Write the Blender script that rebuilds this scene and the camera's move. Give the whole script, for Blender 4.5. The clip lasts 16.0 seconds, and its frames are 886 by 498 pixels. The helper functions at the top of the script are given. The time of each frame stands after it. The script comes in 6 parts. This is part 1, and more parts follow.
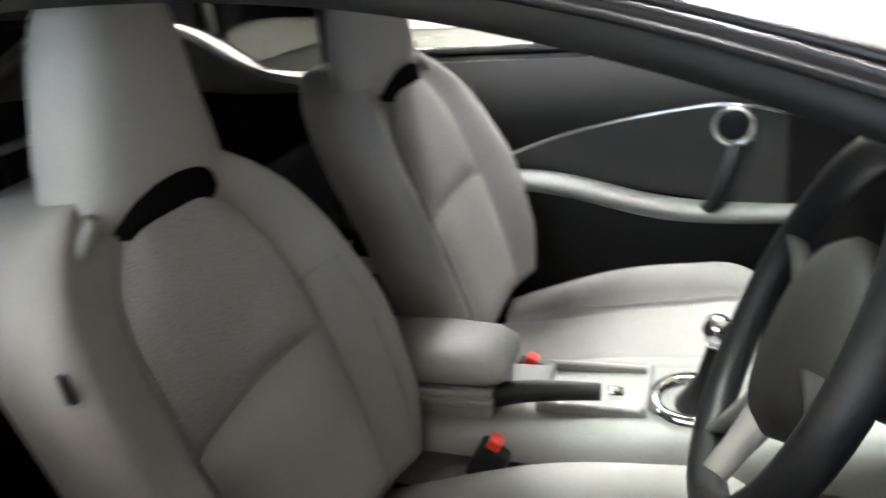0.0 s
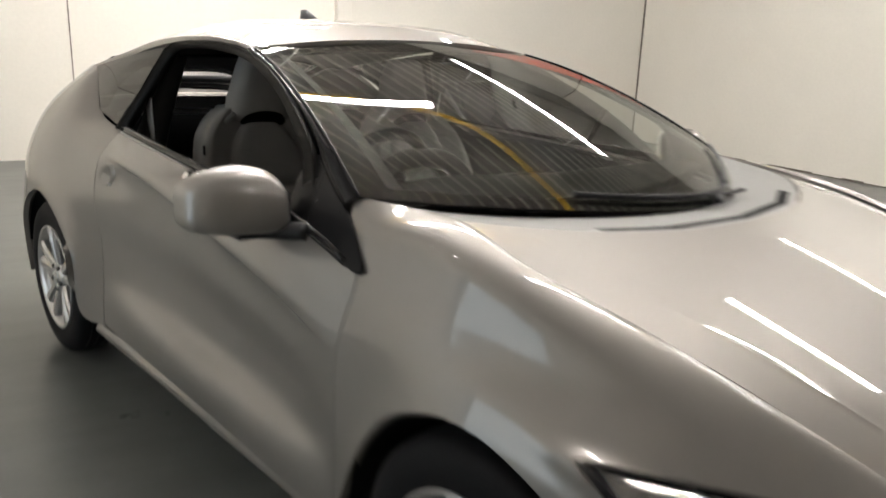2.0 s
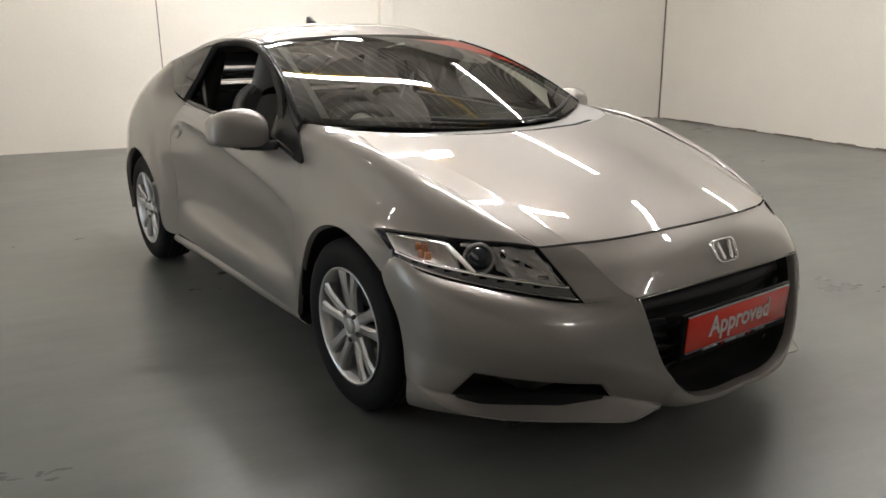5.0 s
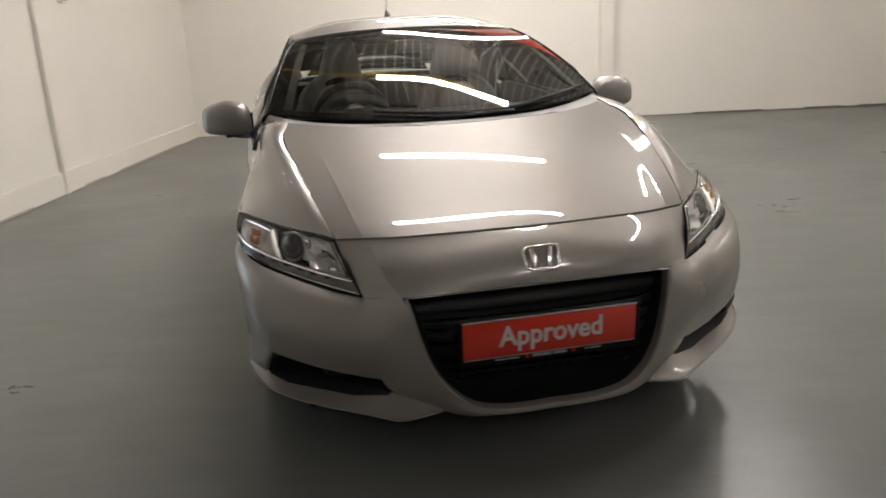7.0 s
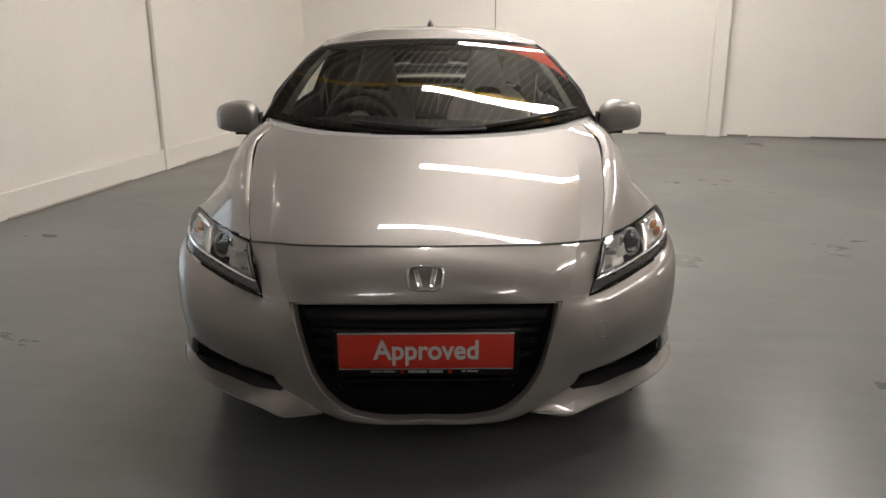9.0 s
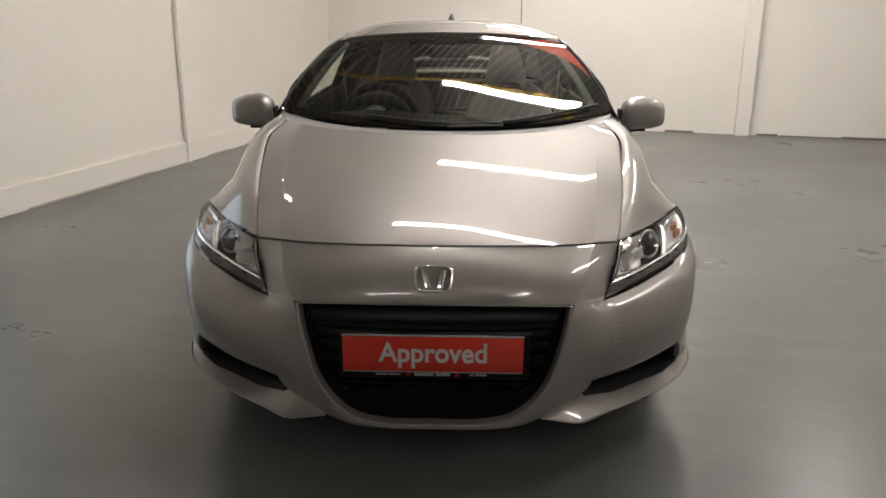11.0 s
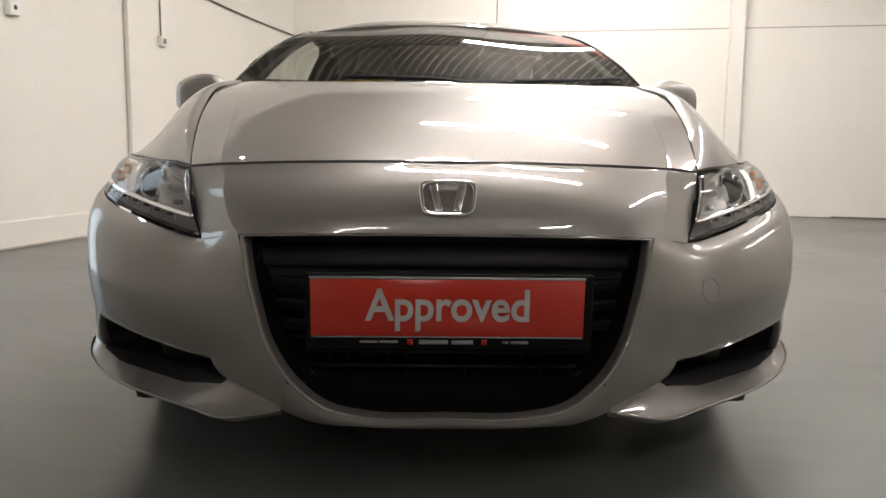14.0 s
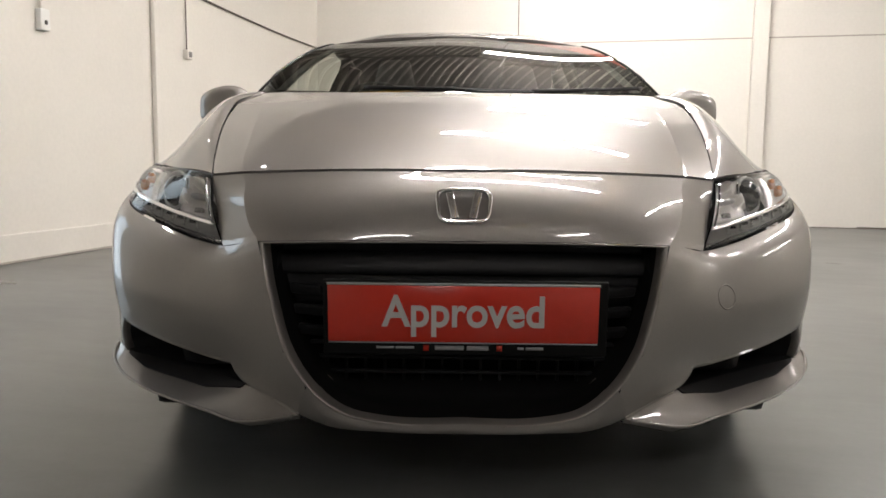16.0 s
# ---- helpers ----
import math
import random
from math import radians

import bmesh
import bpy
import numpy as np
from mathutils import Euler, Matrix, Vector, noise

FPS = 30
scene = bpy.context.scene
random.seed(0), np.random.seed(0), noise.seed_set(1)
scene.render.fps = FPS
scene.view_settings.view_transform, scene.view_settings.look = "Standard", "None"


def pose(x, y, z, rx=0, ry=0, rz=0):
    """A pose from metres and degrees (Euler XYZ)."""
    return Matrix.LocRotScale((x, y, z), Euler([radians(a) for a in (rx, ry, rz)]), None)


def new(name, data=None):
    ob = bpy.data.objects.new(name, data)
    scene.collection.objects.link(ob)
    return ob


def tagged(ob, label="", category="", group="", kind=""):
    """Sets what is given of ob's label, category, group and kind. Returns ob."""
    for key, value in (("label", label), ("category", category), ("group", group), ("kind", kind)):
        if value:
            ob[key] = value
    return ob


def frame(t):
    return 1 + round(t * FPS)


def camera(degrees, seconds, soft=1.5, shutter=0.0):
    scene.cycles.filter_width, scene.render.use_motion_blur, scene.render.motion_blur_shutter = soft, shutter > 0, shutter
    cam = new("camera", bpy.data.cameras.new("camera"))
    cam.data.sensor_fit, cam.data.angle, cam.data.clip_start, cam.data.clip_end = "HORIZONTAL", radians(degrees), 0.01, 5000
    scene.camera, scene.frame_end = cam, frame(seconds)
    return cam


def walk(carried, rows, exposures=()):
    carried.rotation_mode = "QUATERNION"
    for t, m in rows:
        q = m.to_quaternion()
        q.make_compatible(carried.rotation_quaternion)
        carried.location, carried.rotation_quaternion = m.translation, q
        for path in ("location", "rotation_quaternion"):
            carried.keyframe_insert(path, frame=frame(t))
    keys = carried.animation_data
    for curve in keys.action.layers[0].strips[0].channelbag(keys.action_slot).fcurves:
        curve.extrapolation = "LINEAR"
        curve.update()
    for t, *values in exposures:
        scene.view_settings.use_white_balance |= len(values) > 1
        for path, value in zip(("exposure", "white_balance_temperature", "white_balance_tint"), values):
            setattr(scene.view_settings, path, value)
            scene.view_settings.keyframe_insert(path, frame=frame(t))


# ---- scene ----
cam = camera(59.54, 16.0, soft=1.6, shutter=0.6)
# seconds, x, y, z, yaw, pitch, lean
PATH = [
    (0.0, -1.006, 1.008, 1.270, -66.51, -23.53, -9.00),
    (0.2, -1.011, 0.949, 1.276, -59.11, -22.43, -8.00),
    (0.5, -1.011, 0.837, 1.296, -49.10, -21.28, -5.18),
    (0.7, -1.045, 0.724, 1.302, -46.00, -20.51, -3.56),
    (1.0, -1.167, 0.482, 1.293, -43.53, -18.33, -1.41),
    (1.5, -1.434, -0.099, 1.293, -42.59, -14.79, -0.13),
    (2.0, -1.709, -0.843, 1.302, -42.39, -15.08, 2.27),
    (2.5, -1.887, -1.485, 1.263, -40.15, -16.31, 0.72),
    (3.0, -2.101, -2.052, 1.317, -38.28, -16.38, -0.04),
    (5.5, -2.048, -2.390, 1.292, -34.00, -14.83, -0.74),
    (6.0, -1.641, -2.675, 1.315, -28.61, -14.92, -1.60),
    (6.5, -1.253, -2.843, 1.296, -21.98, -16.31, -3.18),
    (7.0, -0.699, -2.927, 1.299, -11.39, -16.15, -2.94),
    (7.5, -0.371, -3.027, 1.306, -7.04, -16.09, -1.66),
    (8.0, -0.095, -3.054, 1.339, -2.25, -16.49, -2.05),
    (8.5, 0.036, -3.088, 1.357, -0.30, -16.31, 0.11),
    (9.0, 0.035, -3.081, 1.366, -0.44, -16.15, -0.15),
    (11.5, 0.086, -2.944, 1.352, 1.68, -16.73, 0.37),
    (12.0, 0.034, -2.679, 1.285, -0.08, -17.02, 0.27),
    (12.5, 0.020, -2.515, 1.178, -1.04, -17.19, -0.02),
    (13.0, -0.014, -2.425, 0.948, -1.66, -14.85, -0.42),
    (13.5, -0.035, -2.411, 0.795, -1.74, -8.36, -0.31),
    (14.0, -0.042, -2.406, 0.735, -1.26, -7.29, 0.72),
    (14.5, -0.042, -2.397, 0.728, -0.73, -7.04, 1.46),
    (15.0, -0.032, -2.411, 0.724, -0.20, -7.18, 2.01),
    (15.5, -0.029, -2.416, 0.724, 0.26, -6.68, 1.69),
    (16.0, -0.029, -2.425, 0.729, 0.43, -6.48, 0.58),
]
EXPOSURES = [(0.0, 2.95, 6050, 10), (0.5, 3.15, 5900, 10), (1.0, 2.9, 5800, 10), (1.5, 1.9, 6150, 10), (2.0, 0.6, 6400, 10), (2.5, 0.3, 6400, 10), (3.0, 0.39, 6400, 12), (5.5, 0.43, 6400, 11), (6.0, 0.31, 6500, 12), (9.0, 0.15, 6500, 13), (12.5, 0.2, 6500, 13), (14.0, 0.45, 6400, 13), (16.0, 0.50, 6400, 13)]
walk(cam, [(t, pose(x, y, z, 90 + pitch, 0, yaw) @ pose(0, 0, 0, 0, 0, lean)) for t, x, y, z, yaw, pitch, lean in PATH], EXPOSURES)

# ---- world and light ----
world = bpy.data.worlds.new("world")
scene.world = world
world.use_nodes = True
world.node_tree.nodes["Background"].inputs[0].default_value = (0.6, 0.62, 0.65, 1)
world.node_tree.nodes["Background"].inputs[1].default_value = 0.02
TUBE_STRENGTH = 76.0
ROOM_TURN = -13.5      # degrees by which the hall is turned against the car
CEILING = 4.1

# ---- materials ----
def material(name, colour, rough=0.5, metal=0.0, coat=0.0, coat_rough=0.03, grain=0.0, grain_scale=60.0, bump=0.0, stain=0.0, stain_scale=2.0, ior=1.45, rough_vary=0.0, spec=0.5, stain_detail=6):
    m = bpy.data.materials.new(name)
    m.use_nodes = True
    nt = m.node_tree
    b = nt.nodes["Principled BSDF"]
    b.inputs["Base Color"].default_value = (*colour, 1)
    b.inputs["Roughness"].default_value = rough
    b.inputs["Metallic"].default_value = metal
    b.inputs["Coat Weight"].default_value = coat
    b.inputs["Coat Roughness"].default_value = coat_rough
    b.inputs["IOR"].default_value = ior
    b.inputs["Specular IOR Level"].default_value = spec
    if grain or bump or stain or rough_vary:
        co = nt.nodes.new("ShaderNodeTexCoord")
        fine = nt.nodes.new("ShaderNodeTexNoise")
        fine.inputs["Scale"].default_value = grain_scale
        fine.inputs["Detail"].default_value = 4
        nt.links.new(co.outputs["Object"], fine.inputs["Vector"])
        big = nt.nodes.new("ShaderNodeTexNoise")
        big.inputs["Scale"].default_value = stain_scale
        big.inputs["Detail"].default_value = stain_detail
        big.inputs["Roughness"].default_value = 0.62
        nt.links.new(co.outputs["Object"], big.inputs["Vector"])

        def scaled(source, amount):
            r = nt.nodes.new("ShaderNodeMapRange")
            r.inputs["From Min"].default_value, r.inputs["From Max"].default_value = 0.1, 0.9
            r.inputs["To Min"].default_value, r.inputs["To Max"].default_value = 1 - 2 * amount, 1 + 2 * amount
            nt.links.new(source, r.inputs["Value"])
            return r.outputs["Result"]
        mul = nt.nodes.new("ShaderNodeMath")
        mul.operation = "MULTIPLY"
        nt.links.new(scaled(fine.outputs["Fac"], grain), mul.inputs[0])
        nt.links.new(scaled(big.outputs["Fac"], stain), mul.inputs[1])
        vec = nt.nodes.new("ShaderNodeVectorMath")
        vec.operation = "SCALE"
        vec.inputs[0].default_value = colour
        nt.links.new(mul.outputs[0], vec.inputs["Scale"])
        nt.links.new(vec.outputs[0], b.inputs["Base Color"])
        if rough_vary:
            r = nt.nodes.new("ShaderNodeMapRange")
            r.inputs["From Min"].default_value, r.inputs["From Max"].default_value = 0.1, 0.9
            r.inputs["To Min"].default_value, r.inputs["To Max"].default_value = rough - 2 * rough_vary, rough + 2 * rough_vary
            nt.links.new(big.outputs["Fac"], r.inputs["Value"])
            nt.links.new(r.outputs["Result"], b.inputs["Roughness"])
        if bump:
            bp = nt.nodes.new("ShaderNodeBump")
            bp.inputs["Strength"].default_value = bump
            bp.inputs["Distance"].default_value = 0.002
            nt.links.new(fine.outputs["Fac"], bp.inputs["Height"])
            nt.links.new(bp.outputs["Normal"], b.inputs["Normal"])
    return m


def glass(name, tint, ior=1.55):
    m = bpy.data.materials.new(name)
    m.use_nodes = True
    nt = m.node_tree
    nt.nodes.remove(nt.nodes["Principled BSDF"])
    out = nt.nodes["Material Output"]
    tr, gl = nt.nodes.new("ShaderNodeBsdfTransparent"), nt.nodes.new("ShaderNodeBsdfGlossy")
    tr.inputs[0].default_value = (*tint, 1)
    gl.inputs["Roughness"].default_value = 0.0
    fr, mix = nt.nodes.new("ShaderNodeFresnel"), nt.nodes.new("ShaderNodeMixShader")
    fr.inputs["IOR"].default_value = ior
    nt.links.new(fr.outputs[0], mix.inputs[0])
    nt.links.new(tr.outputs[0], mix.inputs[1])
    nt.links.new(gl.outputs[0], mix.inputs[2])
    nt.links.new(mix.outputs[0], out.inputs["Surface"])
    return m


def glow(name, colour, strength):
    m = bpy.data.materials.new(name)
    m.use_nodes = True
    b = m.node_tree.nodes["Principled BSDF"]
    b.inputs["Emission Color"].default_value = (*colour, 1)
    b.inputs["Emission Strength"].default_value = strength
    return m


PAINT = material("metallic_taupe_paint", (0.248, 0.231, 0.216), rough=0.43, metal=0.50, spec=0.02, coat=1.0, coat_rough=0.008, grain=0.09, grain_scale=700, stain=0.02, stain_scale=3)
BLACK_GLOSS = material("gloss_black_trim", (0.009, 0.009, 0.010), rough=0.14, spec=0.28)
BLACK_PLASTIC = material("black_plastic", (0.012, 0.012, 0.013), rough=0.48, spec=0.28, grain=0.15, grain_scale=300, bump=0.1)
RUBBER = material("tyre_rubber", (0.009, 0.009, 0.010), spec=0.18, rough=0.7, grain=0.2, grain_scale=120, bump=0.2, stain=0.15, stain_scale=9)
ALLOY = material("silver_alloy", (0.52, 0.52, 0.53), rough=0.28, metal=0.9, coat=0.5, grain=0.03, grain_scale=200)
CHROME = material("chrome", (0.85, 0.85, 0.86), rough=0.06, metal=1.0)
DARK_STEEL = material("brake_steel", (0.12, 0.115, 0.11), rough=0.45, metal=0.8, grain=0.1)


def worn_floor(name, colour):
    """Grey floor paint: cloudy wear, long drag streaks and pale scuffs, with gloss that varies."""
    m = bpy.data.materials.new(name)
    m.use_nodes = True
    nt = m.node_tree
    b = nt.nodes["Principled BSDF"]
    co = nt.nodes.new("ShaderNodeTexCoord")

    def noise_at(scale, detail, stretch=(1, 1, 1), turn=0.0, rough=0.6):
        mp = nt.nodes.new("ShaderNodeMapping")
        mp.inputs["Scale"].default_value = stretch
        mp.inputs["Rotation"].default_value = (0, 0, radians(turn))
        n = nt.nodes.new("ShaderNodeTexNoise")
        n.inputs["Scale"].default_value, n.inputs["Detail"].default_value, n.inputs["Roughness"].default_value = scale, detail, rough
        nt.links.new(co.outputs["Object"], mp.inputs["Vector"])
        nt.links.new(mp.outputs["Vector"], n.inputs["Vector"])
        return n.outputs["Fac"]

    def span(source, lo, hi, a, c):
        r = nt.nodes.new("ShaderNodeMapRange")
        for key, value in (("From Min", lo), ("From Max", hi), ("To Min", a), ("To Max", c)):
            r.inputs[key].default_value = value
        nt.links.new(source, r.inputs["Value"])
        return r.outputs["Result"]

    def times(x, y, op="MULTIPLY"):
        n = nt.nodes.new("ShaderNodeMath")
        n.operation = op
        nt.links.new(x, n.inputs[0])
        nt.links.new(y, n.inputs[1])
        return n.outputs[0]
    cloud = span(noise_at(0.9, 4), 0.3, 0.7, 0.86, 1.14)
    patch_wear = span(noise_at(3.2, 6, rough=0.68), 0.3, 0.7, 0.95, 1.05)
    streak = span(noise_at(1.6, 5, (1.0, 5.0, 1.0), 24), 0.35, 0.68, 0.93, 1.08)
    scuff = span(noise_at(2.6, 6, (1.0, 2.4, 1.0), -35, 0.60), 0.50, 0.80, 1.0, 1.12)
    grain = span(noise_at(38, 4), 0.2, 0.8, 0.95, 1.05)
    factor = times(times(times(cloud, patch_wear), times(streak, scuff)), grain)
    vec = nt.nodes.new("ShaderNodeVectorMath")
    vec.operation = "SCALE"
    vec.inputs[0].default_value = colour
    nt.links.new(factor, vec.inputs["Scale"])
    nt.links.new(vec.outputs[0], b.inputs["Base Color"])
    gloss = times(span(noise_at(0.8, 4, rough=0.55), 0.3, 0.7, 0.27, 0.34), span(noise_at(4, 4, (1.0, 2.0, 1.0), 40), 0.35, 0.7, 0.97, 1.05))
    nt.links.new(gloss, b.inputs["Roughness"])
    bp = nt.nodes.new("ShaderNodeBump")
    bp.inputs["Strength"].default_value, bp.inputs["Distance"].default_value = 0.03, 0.002
    nt.links.new(noise_at(12, 6), bp.inputs["Height"])
    nt.links.new(bp.outputs["Normal"], b.inputs["Normal"])
    return m


FLOOR_PAINT = worn_floor("grey_painted_concrete", (0.118, 0.123, 0.116))
WALL_PAINT = material("cream_wall_paint", (0.74, 0.71, 0.65), rough=0.6, grain=0.02, grain_scale=30, stain=0.035, stain_scale=0.7, bump=0.08)
SEAM = material("dark_joint", (0.16, 0.14, 0.12), rough=0.8, grain=0.2)
SEAM_LIGHT = material("shadow_joint", (0.42, 0.38, 0.33), rough=0.7, grain=0.1)
ROOF_RIB = material("pale_roof_rib", (0.38, 0.35, 0.31), rough=0.6, grain=0.1, stain=0.3, stain_scale=1.1)
ROOF_SHEET = material("weathered_roof_sheet", (0.15, 0.136, 0.118), rough=0.6, grain=0.1, stain=0.45, stain_scale=0.9)
YELLOW = material("yellow_pipe_paint", (0.75, 0.45, 0.05), rough=0.4, grain=0.05)
SEAT_CLOTH = material("grey_seat_fabric", (0.245, 0.236, 0.228), rough=0.9, spec=0.2, grain=0.12, grain_scale=900, bump=0.25, stain=0.06, stain_scale=5)
SEAT_MESH = material("woven_seat_mesh", (0.228, 0.221, 0.215), rough=0.85, spec=0.2, grain=0.26, grain_scale=520, bump=0.5, stain=0.06, stain_scale=5)
GREY_TRIM = material("light_grey_trim", (0.20, 0.198, 0.19), rough=0.5, grain=0.06, grain_scale=250, bump=0.12)
SILVER_TRIM = material("satin_silver_trim", (0.45, 0.45, 0.44), rough=0.35, metal=0.6, grain=0.03)
INSERT_GREY = material("charcoal_door_insert", (0.060, 0.058, 0.056), rough=0.6, spec=0.25, grain=0.12, grain_scale=400, bump=0.15)
DARK_TRIM = material("charcoal_cabin_plastic", (0.020, 0.0195, 0.019), rough=0.6, spec=0.2, grain=0.15, grain_scale=250, bump=0.2)
LEATHER = material("black_leather", (0.010, 0.010, 0.011), rough=0.42, spec=0.22, grain=0.15, grain_scale=250, bump=0.2)
GRILLE_BLACK = material("matt_black_grille", (0.005, 0.005, 0.005), rough=0.55, spec=0.15, grain=0.1, grain_scale=200)
SEAL = material("black_rubber_seal", (0.003, 0.003, 0.003), rough=0.36, spec=0.10, grain=0.1, grain_scale=200)
COWL_GREY = material("weathered_scuttle_plastic", (0.17, 0.165, 0.16), rough=0.5, spec=0.35, grain=0.15, grain_scale=200, bump=0.1)
PILLAR_BLACK = material("satin_black_pillar", (0.009, 0.009, 0.010), rough=0.24, spec=0.18, grain=0.05, grain_scale=300)
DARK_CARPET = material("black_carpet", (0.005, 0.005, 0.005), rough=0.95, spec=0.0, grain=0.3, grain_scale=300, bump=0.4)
HEADLINER = material("grey_headliner", (0.22, 0.21, 0.20), rough=0.9, grain=0.08, grain_scale=200)
RED = material("red_plastic", (0.62, 0.03, 0.015), rough=0.4, grain=0.03)
PLATE_RED = material("red_printed_plate", (0.52, 0.03, 0.015), rough=0.25, grain=0.03, coat=0.4)
LETTER = material("pale_grey_lettering", (0.50, 0.48, 0.46), rough=0.4)
SMALL_PRINT = material("grey_small_print", (0.30, 0.30, 0.30), rough=0.5)
STICKER = material("red_sun_strip", (0.80, 0.07, 0.02), rough=0.35)
AMBER = material("amber_lens", (0.50, 0.22, 0.10), rough=0.15, coat=1.0)
BELT = material("grey_webbing", (0.22, 0.215, 0.21), rough=0.8, grain=0.15, grain_scale=500, bump=0.3)
LAMP_CHROME = material("bright_reflector", (0.74, 0.71, 0.68), rough=0.30, metal=0.75, grain=0.08, grain_scale=60)
STRIP_GREY = material("satin_grey_strip", (0.20, 0.195, 0.19), rough=0.3, metal=0.5, grain=0.1, grain_scale=80)
LENS_BULB = material("projector_glass", (0.02, 0.025, 0.03), rough=0.03, coat=1.0)
LENS_GLASS = glass("clear_lamp_lens", (0.93, 0.94, 0.94), 1.45)
SCREEN_GLASS = glass("windscreen_glass", (0.63, 0.675, 0.62), 1.70)
TINTED = glass("tinted_glass", (0.09, 0.095, 0.09), 1.6)
CLEAR = glass("clear_glass", (0.88, 0.91, 0.88), 1.5)
MIRROR = material("mirror_glass", (0.8, 0.8, 0.82), rough=0.01, metal=1.0)
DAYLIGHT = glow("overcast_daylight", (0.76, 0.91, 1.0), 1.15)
TUBE = glow("lit_fluorescent_tube", (1.0, 0.955, 0.90), TUBE_STRENGTH)
WHITE = material("white_enamel", (0.75, 0.75, 0.72), rough=0.4, grain=0.02)


# ---- mesh helpers ----
def spline(points, n):
    """n points along a smooth curve through the given ones."""
    P = np.array(points, float)
    if len(P) == 2:
        return np.linspace(P[0], P[1], n)
    s = np.r_[0, np.cumsum(np.linalg.norm(np.diff(P, axis=0), axis=1) ** 0.8 + 1e-6)]
    d = np.diff(P, axis=0) / np.diff(s)[:, None]
    T = np.empty_like(P)
    w = np.diff(s)
    T[1:-1] = (d[:-1] * w[1:, None] + d[1:] * w[:-1, None]) / (w[1:] + w[:-1])[:, None]
    T[0], T[-1] = 1.5 * d[0] - 0.5 * T[1], 1.5 * d[-1] - 0.5 * T[-2]
    q = np.linspace(0, s[-1], n)
    k = np.clip(np.searchsorted(s, q, side="right") - 1, 0, len(P) - 2)
    h = (s[k + 1] - s[k])[:, None]
    u = ((q - s[k]) / (s[k + 1] - s[k]))[:, None]
    return ((2 * u**3 - 3 * u**2 + 1) * P[k] + (u**3 - 2 * u**2 + u) * h * T[k] + (-2 * u**3 + 3 * u**2) * P[k + 1] + (u**3 - u**2) * h * T[k + 1])


def patch(rows, nu, nv):
    """A grid of points (nv, nu) on a smooth surface through the rows of points."""
    R = np.array([spline(r, nu) for r in rows])
    return np.array([spline(R[:, j], nv) for j in range(nu)]).transpose(1, 0, 2)


def stations(points, each):
    """Points along a smooth curve, each stretch between two given ones cut into its own number of steps."""
    P = np.array(points, float)
    n = len(P)
    s = np.r_[0, np.cumsum(np.linalg.norm(np.diff(P, axis=0), axis=1) ** 0.8 + 1e-6)]
    d = np.diff(P, axis=0) / np.diff(s)[:, None]
    w = np.diff(s)
    T = np.empty_like(P)
    T[1:-1] = (d[:-1] * w[1:, None] + d[1:] * w[:-1, None]) / (w[1:] + w[:-1])[:, None]
    T[0], T[-1] = 1.5 * d[0] - 0.5 * T[1], 1.5 * d[-1] - 0.5 * T[-2]
    out = []
    for k in range(n - 1):
        for i in range(each[k] + (k == n - 2)):
            u = i / each[k]
            out.append((2 * u**3 - 3 * u**2 + 1) * P[k] + (u**3 - 2 * u**2 + u) * w[k] * T[k] + (-2 * u**3 + 3 * u**2) * P[k + 1] + (u**3 - u**2) * w[k] * T[k + 1])
    return np.array(out)


def point_along(points, k):
    """The point at the fractional index k of a row of points."""
    i = min(int(k), len(points) - 2)
    return points[i] * (1 - k + i) + points[i + 1] * (k - i)


def folded(rows, folds, lift, nu, ns, nv):
    """A half panel whose rows bend sharply where x passes each row's fold: a crowned middle and a side strip."""
    mid, side = [], []
    for row, fx, (dy, dz) in zip(rows, folds, lift):
        q = spline(row, 200)
        k = int(np.argmin(np.abs(q[:, 0] - fx)))
        f = q[k] + np.array([0, dy, dz])
        mid.append([p for p in row if p[0] < fx - 0.03] + [tuple(f)])
        side.append([tuple(f), tuple((f + q[-1]) / 2 + 0.25 * (q[(k + 199) // 2] - (f + q[-1]) / 2)), row[-1]])
    m = swept(patch(mid, nu, nv), 4, 4, 0.12)
    s = patch(side, ns, nv)
    near = s[:, :1] * 0.9 + s[:, 1:2] * 0.1
    inner = m[:, -1:] * 0.9 + m[:, -2:-1] * 0.1
    return np.concatenate([m[:, :-1], inner, m[:, -1:], near, s[:, 1:]], axis=1)


def swept(grid, du=4, dv=3, keep=0.0):
    """A half grid laid onto one low-order, left-right even surface; keep holds its rims to where they were."""
    nv, nu = grid.shape[:2]
    u, v = np.meshgrid(np.linspace(0, 1, nu), np.linspace(0, 1, nv))
    out = np.empty_like(grid)
    for k in range(3):
        powers = range(1, du + 2, 2) if k == 0 else range(0, du + 1, 2)
        A = np.stack([(u ** p * v ** q).ravel() for p in powers for q in range(dv + 1)], -1)
        out[..., k] = (A @ np.linalg.lstsq(A, grid[..., k].ravel(), rcond=None)[0]).reshape(nv, nu)
    if keep:
        r = grid - out
        w = lambda t: np.clip(1 - t / keep, 0, 1) ** 2
        vv, uu = np.linspace(0, 1, nv), np.linspace(0, 1, nu)
        f0, f1, fu = w(vv)[:, None, None], w(1 - vv)[:, None, None], w(1 - uu)[None, :, None]
        edge = r[0][None] * f0 + r[-1][None] * f1
        out = out + edge + (r[:, -1:] - edge[:, -1:]) * fu
    return out


